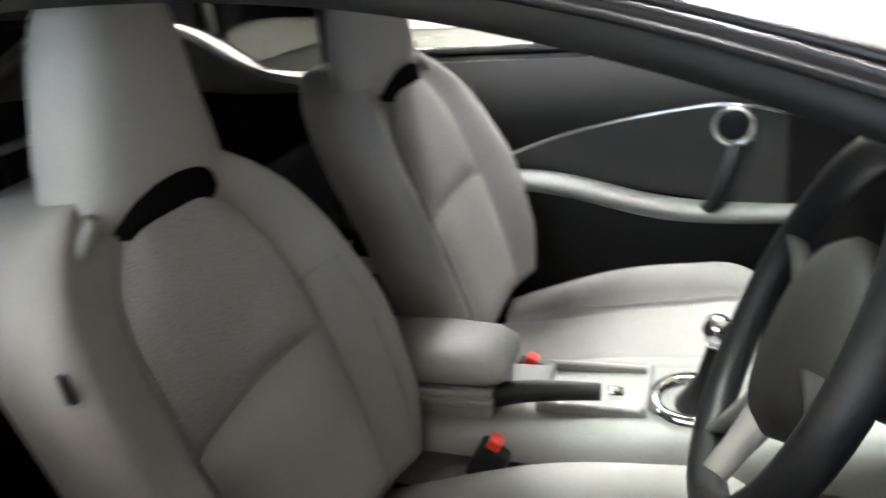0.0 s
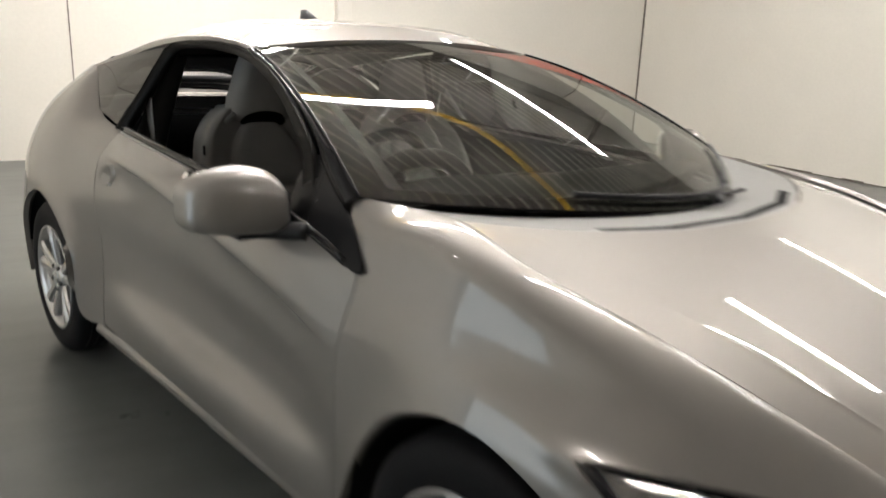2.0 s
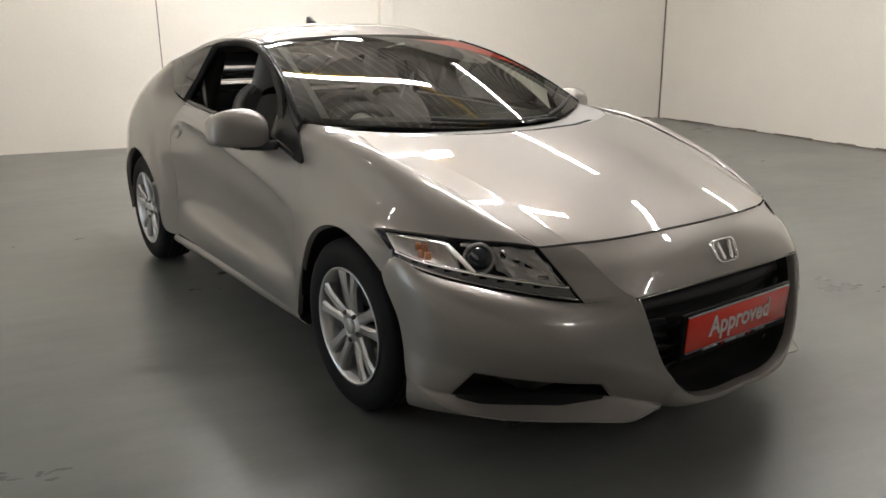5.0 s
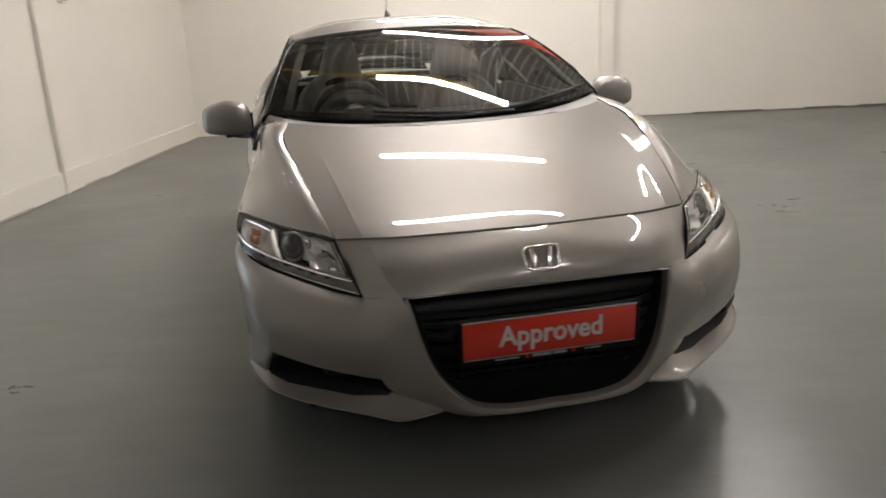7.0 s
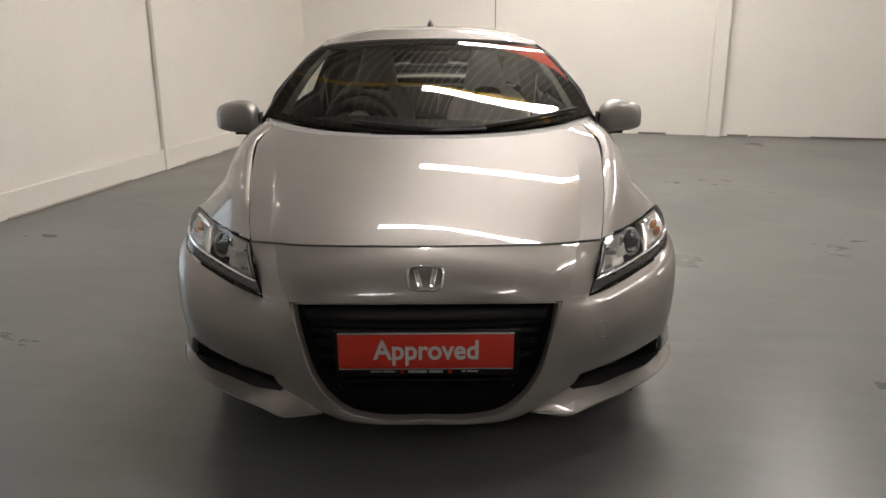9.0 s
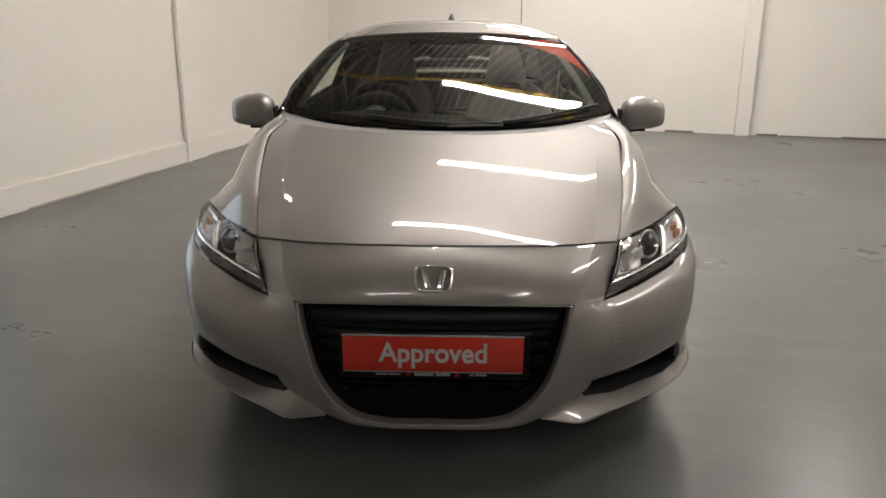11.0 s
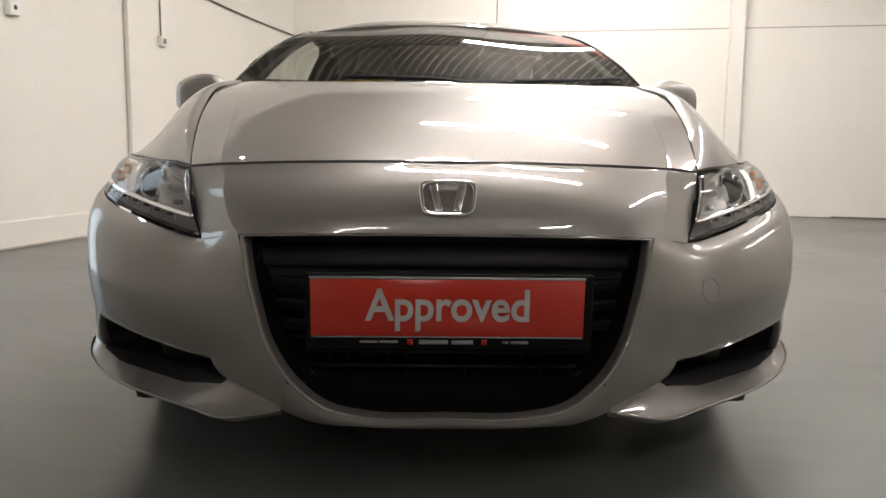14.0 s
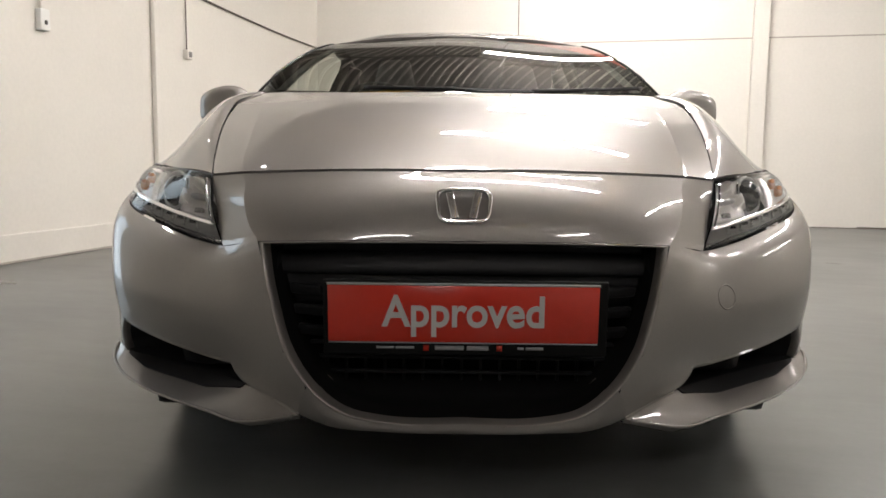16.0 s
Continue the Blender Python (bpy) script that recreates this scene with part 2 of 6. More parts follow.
def relaxed(grid, rounds):
    """The grid with ripples taken out of its inner part; its rim and its crown stay."""
    G = np.array(grid, float)
    for k in range(2 * rounds):
        w = 0.5 if k % 2 == 0 else -0.52
        L = 0.25 * (G[:-2, 1:-1] + G[2:, 1:-1] + G[1:-1, :-2] + G[1:-1, 2:]) - G[1:-1, 1:-1]
        G[1:-1, 1:-1] += w * L
    return G


def mirrored(grid):
    """A half grid, whose first column lies on the car's middle plane, made whole."""
    left = grid[:, :0:-1] * np.array([-1, 1, 1])
    return np.concatenate([left, grid], axis=1)


def raw_mesh(name, verts, faces, mat, smooth=True):
    me = bpy.data.meshes.new(name)
    me.from_pydata([tuple(map(float, v)) for v in verts], [], faces)
    me.materials.append(mat)
    me.polygons.foreach_set("use_smooth", [smooth] * len(me.polygons))
    me.update()
    return me


def under(ob, parent, label=""):
    ob.parent = parent
    if label:
        ob["label"] = label
    return ob


def sheet(name, grid, mat, parent, side=1, flange=0.012, gap=0.0015, label="", inward=None, core=(0, None, 0.55)):
    """A panel from a grid, its rim turned inward, so that it has thickness at the shut lines."""
    G = np.array(grid, float)
    if gap:
        for a, b, sl in ((0, 1, "r"), (-1, -2, "r"), (0, 1, "c"), (-1, -2, "c")):
            A, B = (G[a], G[b]) if sl == "r" else (G[:, a], G[:, b])
            d = B - A
            L = np.linalg.norm(d, axis=1, keepdims=True)
            step = d / np.maximum(L, 1e-6) * np.minimum(gap, L * 0.3)
            if sl == "r":
                G[a] = A + step
            else:
                G[:, a] = A + step
    nv, nu = G.shape[:2]
    du, dv = np.gradient(G, axis=1), np.gradient(G, axis=0)
    N = np.cross(du, dv)
    N /= np.maximum(np.linalg.norm(N, axis=2, keepdims=True), 1e-9)
    mid = G.reshape(-1, 3).mean(0)
    c = np.array([core[0], mid[1] if core[1] is None else core[1], core[2]]) if inward is None else mid + np.array(inward)
    if (N.reshape(-1, 3).mean(0) * (mid - c)).sum() < 0:
        N = -N
    verts = list(G.reshape(-1, 3))
    faces = [(j * nu + i, j * nu + i + 1, (j + 1) * nu + i + 1, (j + 1) * nu + i) for j in range(nv - 1) for i in range(nu - 1)]
    if flange:
        ring = [(0, i) for i in range(nu)] + [(j, nu - 1) for j in range(1, nv)] + [(nv - 1, i) for i in range(nu - 2, -1, -1)] + [(j, 0) for j in range(nv - 2, 0, -1)]
        for depth in (0.25, 1.0):
            base = len(verts)
            verts += [G[r] - N[r] * flange * depth for r in ring]
            prev = [r[0] * nu + r[1] for r in ring] if depth == 0.25 else list(range(base - len(ring), base))
            for k in range(len(ring)):
                k2 = (k + 1) % len(ring)
                faces.append((prev[k], prev[k2], base + k2, base + k))
    V = np.array(verts) * np.array([side, 1, 1])
    ob = new(name, raw_mesh(name, V, faces, mat))
    bm = bmesh.new()
    bm.from_mesh(ob.data)
    bmesh.ops.recalc_face_normals(bm, faces=bm.faces)
    # the rim is a crisp fold
    bm.faces.ensure_lookup_table()
    skin_faces = (nv - 1) * (nu - 1)
    for edge in bm.edges:
        if len({f.index < skin_faces for f in edge.link_faces}) == 2:
            edge.smooth = False
    bm.to_mesh(ob.data)
    bm.free()
    return under(ob, parent, label)


def melded(first, others, reach):
    """Shades panels that run into each other as one skin, where their edges meet."""
    def read(ob):
        n = len(ob.data.vertices)
        co, no = np.empty(n * 3), np.empty(n * 3)
        ob.data.vertices.foreach_get("co", co)
        ob.data.vertex_normals.foreach_get("vector", no)
        return co.reshape(-1, 3), no.reshape(-1, 3)
    both = [read(first), (np.concatenate([read(o)[0] for o in others]), np.concatenate([read(o)[1] for o in others]))]
    for ob, (co, no) in [(first, both[1])] + [(o, both[0]) for o in others]:
        mine_co, mine_no = read(ob)
        for k, p in enumerate(mine_co):
            d = np.linalg.norm(co - p, axis=1)
            j = int(np.argmin(d))
            if d[j] < reach:
                other = no[j] if (no[j] * mine_no[k]).sum() > 0 else -no[j]
                m = mine_no[k] + other
                mine_no[k] = m / np.linalg.norm(m)
        ob.data.normals_split_custom_set_from_vertices(mine_no.tolist())


def part(name, bm, mat, parent, label="", smooth=True, m=None):
    """Links a bmesh as one mesh object under a thing or a part."""
    me = bpy.data.meshes.new(name)
    if m is not None:
        bm.transform(m)
    bmesh.ops.recalc_face_normals(bm, faces=bm.faces)
    bm.to_mesh(me)
    bm.free()
    me.materials.append(mat)
    me.polygons.foreach_set("use_smooth", [smooth] * len(me.polygons))
    ob = new(name, me)
    return under(ob, parent, label) if parent else ob


def box(sx, sy, sz, at=(0, 0, 0), bevel=0.0, segments=2, turn=None):
    bm = bmesh.new()
    bmesh.ops.create_cube(bm, size=1)
    bmesh.ops.scale(bm, vec=(sx, sy, sz), verts=bm.verts)
    if bevel:
        bmesh.ops.bevel(bm, geom=bm.edges[:], offset=bevel, segments=segments, affect="EDGES", profile=0.6)
    if turn:
        bm.transform(Euler([radians(a) for a in turn]).to_matrix().to_4x4())
    bmesh.ops.translate(bm, vec=at, verts=bm.verts)
    return bm


def ring_mesh(profile, segments=48, axis="x", arc=None):
    """A turned body: (radius, along) pairs swept round an axis."""
    bm = bmesh.new()
    n = segments
    loops = []
    for k in range(n):
        a = 2 * math.pi * k / n
        row = []
        for r, h in profile:
            c, s = r * math.cos(a), r * math.sin(a)
            row.append(bm.verts.new({"x": (h, c, s), "y": (c, h, s), "z": (c, s, h)}[axis]))
        loops.append(row)
    for k in range(n):
        a, b = loops[k], loops[(k + 1) % n]
        for i in range(len(profile) - 1):
            bm.faces.new((a[i], a[i + 1], b[i + 1], b[i]))
    return bm


def tube(points, radius, n=24, sides=10, flat=1.0, closed=False):
    """A round bar along a smooth curve; flat squeezes it along its second axis."""
    P = spline(points, n)
    radii = np.broadcast_to(np.array(radius, float), (n,)) if np.ndim(radius) == 0 else np.interp(np.linspace(0, 1, n), np.linspace(0, 1, len(radius)), radius)
    bm = bmesh.new()
    rows = []
    up = Vector((0, 0, 1))
    for i in range(n):
        t = Vector(P[min(i + 1, n - 1)] - P[max(i - 1, 0)]).normalized()
        a = t.cross(up)
        if a.length < 1e-3:
            a = t.cross(Vector((0, 1, 0)))
        a.normalize()
        b = a.cross(t).normalized()
        rows.append([bm.verts.new(Vector(P[i]) + (a * math.cos(q) + b * math.sin(q) * flat) * radii[i]) for q in (2 * math.pi * k / sides for k in range(sides))])
    for i in range(n - 1):
        for k in range(sides):
            k2 = (k + 1) % sides
            bm.faces.new((rows[i][k], rows[i][k2], rows[i + 1][k2], rows[i + 1][k]))
    bm.faces.new(rows[0][::-1])
    bm.faces.new(rows[-1])
    return bm


def blob(rows, nu=24):
    """A closed body lofted through rings of points, capped at both ends."""
    bm = bmesh.new()
    loops = []
    for ring in rows:
        q = spline(list(ring) + [ring[0]], nu + 1)[:-1]
        loops.append([bm.verts.new(p) for p in q])
    for a, b in zip(loops, loops[1:]):
        for k in range(nu):
            k2 = (k + 1) % nu
            bm.faces.new((a[k], a[k2], b[k2], b[k]))
    bm.faces.new(loops[0][::-1])
    bm.faces.new(loops[-1])
    return bm


def joined(*parts):
    out = bmesh.new()
    for p in parts:
        me = bpy.data.meshes.new("join")
        p.to_mesh(me)
        p.free()
        out.from_mesh(me)
        bpy.data.meshes.remove(me)
    return out


def lettering(name, text, size, mat, m, parent=None, depth=0.0012):
    cu = bpy.data.curves.new(name, "FONT")
    cu.body, cu.size, cu.extrude, cu.align_x, cu.align_y = text, size, depth, "CENTER", "CENTER"
    cu.offset = 0.0016
    cu.materials.append(mat)
    ob = new(name, cu)
    ob.matrix_basis = m
    return under(ob, parent) if parent else ob


# ---- the hall ----
TURN = Matrix.Rotation(radians(ROOM_TURN), 4, "Z")
HALL = Matrix.Translation((-1.80, 8.06, 0)) @ TURN      # origin in the far corner beside the driver's side; x along the end wall, y away from the camera
X1, Y0 = 10.0, -24.0                                       # length of the end wall, and how far the hall runs towards the camera


def hall_piece(name, bm, mat, label="", category="", kind="structure", smooth=False, group=""):
    ob = part(name, bm, mat, None, smooth=smooth)
    ob.matrix_basis = HALL
    return tagged(ob, label, category, group, kind)


hall_piece("floor", box(X1 + 0.8, 24.8, 0.2, ((X1 - 0.0) / 2, Y0 / 2, -0.1)), FLOOR_PAINT, "grey painted concrete hall floor with faint stains", "floor")
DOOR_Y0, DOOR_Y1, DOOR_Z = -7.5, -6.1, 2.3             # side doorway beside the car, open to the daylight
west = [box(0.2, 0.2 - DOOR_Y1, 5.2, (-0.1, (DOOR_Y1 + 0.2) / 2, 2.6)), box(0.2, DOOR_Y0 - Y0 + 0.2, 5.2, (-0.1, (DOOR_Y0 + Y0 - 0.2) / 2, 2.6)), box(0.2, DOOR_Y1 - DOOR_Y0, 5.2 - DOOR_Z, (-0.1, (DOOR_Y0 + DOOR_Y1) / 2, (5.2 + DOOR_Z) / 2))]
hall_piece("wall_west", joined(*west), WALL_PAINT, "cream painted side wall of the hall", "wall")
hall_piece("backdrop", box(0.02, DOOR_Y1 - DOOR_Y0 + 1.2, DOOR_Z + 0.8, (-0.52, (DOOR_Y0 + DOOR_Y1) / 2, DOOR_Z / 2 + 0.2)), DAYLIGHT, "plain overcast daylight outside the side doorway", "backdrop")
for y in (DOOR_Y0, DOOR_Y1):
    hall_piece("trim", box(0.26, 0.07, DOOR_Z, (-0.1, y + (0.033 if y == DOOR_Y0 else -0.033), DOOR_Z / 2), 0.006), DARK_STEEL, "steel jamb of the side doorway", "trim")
hall_piece("wall_north", box(X1 + 0.4, 0.2, 5.2, (X1 / 2, 0.1, 2.6)), WALL_PAINT, "cream painted end wall of the hall", "wall")
hall_piece("wall_east", box(0.2, 24.4, 5.2, (X1 + 0.1, Y0 / 2, 2.6)), WALL_PAINT, "cream painted far side wall of the hall", "wall")
hall_piece("wall_south", box(X1 + 0.4, 0.2, 5.2, (X1 / 2, Y0 - 0.1, 2.6)), WALL_PAINT, "cream painted wall behind the camera", "wall")


def ribbed_sheet(x0, x1, y0, y1, z, pitch=0.15):
    """Flat roof sheeting with narrow ribs standing down from it along y."""
    bm = bmesh.new()

    def slab(ax, bx, lo, hi):
        v = [bm.verts.new((x, y, h)) for h in (lo, hi) for x, y in ((ax, y0), (bx, y0), (bx, y1), (ax, y1))]
        for f in ((3, 2, 1, 0), (4, 5, 6, 7), (0, 1, 5, 4), (1, 2, 6, 5), (2, 3, 7, 6), (3, 0, 4, 7)):
            bm.faces.new([v[k] for k in f])
    slab(x0, x1, z, z + 0.06)
    for k in range(int((x1 - x0) / pitch)):
        a = x0 + 0.1 + k * pitch
        slab(a, a + 0.035, z - 0.02, z + 0.01)
    for f in list(bm.faces)[6:]:
        f.material_index = 1
    return bm


hall_piece("ceiling", ribbed_sheet(-0.2, X1 + 0.2, Y0 - 0.2, 0.2, CEILING), ROOF_SHEET, "weathered ribbed metal roof sheeting", "ceiling").data.materials.append(ROOF_RIB)
for k in range(8):
    y = -1.6 - 3.1 * k
    hall_piece("ceiling_beam", box(X1, 0.08, 0.09, (X1 / 2, y, CEILING - 0.05)), ROOF_SHEET, "weathered steel purlin under the roof sheeting", "beam")
hall_piece("gas_pipe", tube([(1.2, -4.25, 3.62), (3.2, -4.2, 3.62), (4.4, -4.25, 3.62), (4.9, -4.7, 3.62), (5.0, -6.2, 3.62), (5.05, Y0 + 0.3, 3.62)], 0.035, 40, 8), YELLOW, "yellow painted pipe hung below the roof", "pipe", smooth=True)

# skirting, pillar, joints and the ledge line round the walls
hall_piece("baseboard", box(0.03, -DOOR_Y1 - 0.02, 0.20, (0.016, DOOR_Y1 / 2, 0.10), 0.008), WALL_PAINT, "cream painted plinth strip along the wall foot", "baseboard")
hall_piece("pillar", box(0.17, 0.10, CEILING, (5.495, -0.051, CEILING / 2), 0.008), WALL_PAINT, "cream painted wall pillar", "pillar")
for x in (2.68,):
    hall_piece("trim", box(0.012, 0.006, CEILING, (x, -0.004, CEILING / 2)), SEAM, "dark panel joint in the wall", "trim")
for y in (-3.66,):
    hall_piece("trim", box(0.045, 0.05, CEILING, (0.032, y, CEILING / 2), 0.01), WALL_PAINT, "cream cover strip on the wall", "trim")
hall_piece("trim", box(X1 - 0.1, 0.006, 0.014, (X1 / 2, -0.004, 2.18)), SEAM_LIGHT, "fine horizontal joint in the end wall", "trim")
hall_piece("cable", tube([(0.02, -2.9, 2.27), (0.02, -2.0, 2.23), (0.02, -1.0, 2.20), (0.02, -0.02, 2.19)], 0.010, 20, 6), SEAM, "dark cable run along the wall", "cable", kind="thing", smooth=True)
for x, w in ((4.75, 0.35), (5.8, 0.25), (7.1, 0.9), (8.35, 0.5), (9.3, 1.0)):
    hall_piece("trim", box(w, 0.01, 0.02, (x, -0.007, 0.013)), SEAM, "dark gap at the foot of the wall", "trim")
for y, w in ((-3.1, 0.4), (-2.0, 1.1), (-1.2, 0.9), (-5.0, 1.5)):
    hall_piece("trim", box(0.01, w, 0.014, (0.036, y, 0.009)), SEAM_LIGHT, "dark gap at the foot of the wall", "trim")

hall_piece("trim", box(0.016, 0.016, CEILING, (X1 - 0.010, -0.010, CEILING / 2)), SEAM, "dark joint in the corner of the walls", "trim")
hall_piece("trim", box(3.9, 0.008, 0.010, (7.9, -0.005, 0.006)), SEAM, "dark gap at the foot of the wall", "trim")
hall_piece("trim", box(0.008, 9.0, 0.010, (X1 - 0.005, -4.6, 0.006)), SEAM, "dark gap at the foot of the wall", "trim")
for y, w in ((-0.9, 0.7), (-1.9, 0.35), (-2.7, 0.6), (-3.5, 0.25), (-4.3, 0.8), (-5.6, 0.5)):
    hall_piece("trim", box(0.012, w, 0.022, (X1 - 0.007, y, 0.012)), SEAM, "dark gap at the foot of the wall", "trim")

# socket with its cable, and a switch box
socket = tagged(new("wall_socket"), "small cream wall socket fed by a cable from above", "socket")
socket.matrix_basis = HALL @ Matrix.Translation((0.0, -3.13, 1.70))
part("socket_box", box(0.05, 0.09, 0.09, (0.026, 0, 0), 0.008), WALL_PAINT, socket)
part("socket_face", box(0.006, 0.05, 0.05, (0.054, 0, 0), 0.004), GREY_TRIM, socket)
part("socket_cable", tube([(0.02, -0.01, 0.04), (0.02, -0.012, 0.5), (0.02, -0.02, 1.3), (0.02, -0.02, 2.3)], 0.007, 12, 6), SEAM, socket, "dark supply cable")
switch = tagged(new("switch_box"), "small white switch box on the wall", "switch")
switch.matrix_basis = HALL @ Matrix.Translation((0.0, -4.98, 1.70))
part("box_body", box(0.05, 0.09, 0.15, (0.026, 0, 0.0), 0.008), WHITE, switch)
part("box_rocker", box(0.012, 0.02, 0.03, (0.056, 0, -0.02), 0.003), DARK_STEEL, switch)
part("box_conduit", tube([(0.02, -0.01, 0.07), (0.02, -0.01, 1.0), (0.02, -0.01, 2.3)], 0.010, 8, 6), WALL_PAINT, switch)


def ceiling_light(x, y, length, along="x"):
    thin = 1.0 if along == "x" else 0.6 if x < 8 else 0.36
    root = new("ceiling_light")
    root.matrix_basis = HALL @ Matrix.Translation((x, y, 3.4)) @ (pose(0, 0, 0) if along == "x" else pose(0, 0, 0, 0, 0, 90))
    tagged(root, "long white fluorescent batten with a lit opal cover", "ceiling light", "lights under the roof")
    part("housing", box(length, 0.05, 0.05, (0, 0, 0.098), 0.008), WHITE, root)
    shade = [(0.058 * thin * math.cos(q), -0.045 * thin * math.sin(q)) for q in (2 * math.pi * k / 16 for k in range(16))]
    bm = bmesh.new()
    ends = [[bm.verts.new((x_, y_, z_ + 0.03)) for y_, z_ in shade] for x_ in (-length / 2, length / 2)]
    for k in range(16):
        bm.faces.new((ends[0][k], ends[0][(k + 1) % 16], ends[1][(k + 1) % 16], ends[1][k]))
    bm.faces.new(ends[0])
    bm.faces.new(ends[1])
    part("diffuser", bm, TUBE, root, "lit opal tube")
    for s in (-1, 1):
        part("end_cap", box(0.04, 0.12, 0.13, (s * (length / 2 + 0.022), 0, 0.055), 0.006), WHITE, root)
        part("hanger", box(0.02, 0.02, CEILING - 3.52, (s * length * 0.35, 0, (CEILING - 3.52) / 2 + 0.12)), WHITE, root)
    return root


for x, y, length, along in ((3.75, -4.5, 1.9, "x"), (3.85, -6.75, 1.9, "x"), (3.75, -2.1, 1.9, "x"), (6.3, -3.55, 3.0, "y"), (6.2, -6.9, 1.5, "y"), (8.9, -5.2, 1.4, "y"), (6.2, -11.6, 1.5, "y"), (4.1, -13.8, 0.9, "x")):
    ceiling_light(x, y, length, along)


def bulkhead_lamp(x, y, z):
    root = new("bulkhead_lamp")
    root.matrix_basis = HALL @ Matrix.Translation((x, y, z))
    tagged(root, "small lit bulkhead lamp hung from a rod", "lamp", "small lamps under the roof")
    part("lamp_base", ring_mesh([(0.0, 0.05), (0.05, 0.05), (0.055, 0.0), (0.045, -0.005)], 16, "z"), WHITE, root)
    part("bulb", ring_mesh([(0.045, -0.004), (0.04, -0.03), (0.02, -0.045), (0.0, -0.048)], 14, "z"), TUBE, root, "lit bulb")
    part("rod", box(0.015, 0.015, CEILING - z - 0.05, (0, 0, (CEILING - z + 0.05) / 2)), WHITE, root)
    return root


bulkhead_lamp(1.15, -6.0, 3.4)
bulkhead_lamp(0.55, -5.4, 3.4)


# ---- the car: x across, front towards -y, front axle at y = 0 ----
car = tagged(new("car"), "taupe grey metallic three-door coupe with an open driver's window", "car")
BOTH = (1, -1)

# shared edges
BONNET_FRONT = [(0, -0.786, 0.710), (0.14, -0.783, 0.711), (0.275, -0.769, 0.709), (0.415, -0.736, 0.704), (0.569, -0.655, 0.694)]
BONNET_REAR = [(0, -0.04, 0.936), (0.25, -0.012, 0.937), (0.45, 0.07, 0.942), (0.58, 0.16, 0.949), (0.662, 0.255, 0.953)]
GLASS_BOTTOM = [(0, 0.10, 0.940), (0.25, 0.16, 0.938), (0.466, 0.305, 0.938), (0.60, 0.390, 0.949), (0.734, 0.488, 0.971)]
LAMP_TOP = [(0.866, -0.23, 0.711), (0.81, -0.325, 0.708), (0.755, -0.418, 0.707), (0.698, -0.503, 0.705), (0.641, -0.583, 0.702), (0.573, -0.655, 0.695)]
LAMP_FOOT = [(0.872, -0.335, 0.650), (0.845, -0.452, 0.623), (0.785, -0.55, 0.603), (0.70, -0.632, 0.581), (0.61, -0.71, 0.562), (0.510, -0.788, 0.545)]
GRILLE_SIDE = [(0.406, -0.896, 0.566), (0.394, -0.920, 0.504), (0.376, -0.936, 0.435), (0.350, -0.955, 0.362), (0.30, -0.975, 0.292), (0.237, -0.986, 0.246), (0.163, -0.995, 0.231), (0, -1.0, 0.230)]
ARCH_R, ARCH_Z = 0.362, 0.312

# bonnet: a raised middle with a soft fold towards its sides
bonnet_rows = [
    BONNET_FRONT,
    [(0, -0.74, 0.735), (0.14, -0.737, 0.735), (0.285, -0.72, 0.732), (0.43, -0.68, 0.728), (0.584, -0.60, 0.717)],
    [(0, -0.62, 0.785), (0.15, -0.615, 0.784), (0.30, -0.595, 0.779), (0.45, -0.55, 0.771), (0.606, -0.50, 0.755)],
    [(0, -0.42, 0.848), (0.16, -0.415, 0.846), (0.32, -0.395, 0.841), (0.48, -0.36, 0.831), (0.637, -0.335, 0.815)],
    [(0, -0.20, 0.902), (0.17, -0.195, 0.900), (0.34, -0.17, 0.896), (0.51, -0.13, 0.888), (0.669, -0.12, 0.873)],
    [(0, -0.10, 0.923), (0.2, -0.09, 0.922), (0.39, -0.04, 0.921), (0.55, 0.02, 0.919), (0.687, 0.06, 0.914)],
    BONNET_REAR,
]
bonnet_half = folded(bonnet_rows, (0.487, 0.500, 0.519, 0.545, 0.572, 0.587, 0.590), ((0, 0.0), (0, 0.0005), (0, 0.001), (0, 0.001), (0, 0.001), (0, 0.0005), (0, 0.0)), 26, 7, 60)
# a slight swell over the middle of each side
swell_y = np.clip((bonnet_half[..., 1] + 0.76) / 0.66, 0, 1)
cols = np.arange(bonnet_half.shape[1])
swell_x = np.where(cols <= 26, (cols / 26) ** 2, np.clip(1 - (cols - 26) / (len(cols) - 27), 0, 1))
bonnet_half[..., 2] += 0.003 * swell_x[None] * np.sin(math.pi * swell_y ** 0.75)
sheet("bonnet", mirrored(bonnet_half), PAINT, car, label="taupe metallic bonnet", gap=0.0024)

# nose between the bonnet's edge and the grille
nose_rows = [
    [(x, y - 0.002, z - 0.004) for x, y, z in BONNET_FRONT],
    [(0, -0.818, 0.689), (0.14, -0.816, 0.689), (0.275, -0.801, 0.686), (0.42, -0.762, 0.678), (0.560, -0.683, 0.661)],
    [(0, -0.860, 0.660), (0.14, -0.858, 0.660), (0.28, -0.845, 0.657), (0.425, -0.806, 0.646), (0.542, -0.720, 0.623)],
    [(0, -0.900, 0.612), (0.14, -0.899, 0.612), (0.285, -0.89, 0.609), (0.42, -0.853, 0.598), (0.524, -0.762, 0.575)],
    [(0, -0.915, 0.573), (0.14, -0.914, 0.573), (0.285, -0.908, 0.571), (0.408, -0.890, 0.567), (0.510, -0.790, 0.545)],
]
nose_half = folded(nose_rows, (0.487, 0.474, 0.462, 0.440, 0.412), ((0, 0.001), (-0.004, 0.004), (-0.006, 0.004), (-0.005, 0.002), (0, 0)), 26, 7, 34)
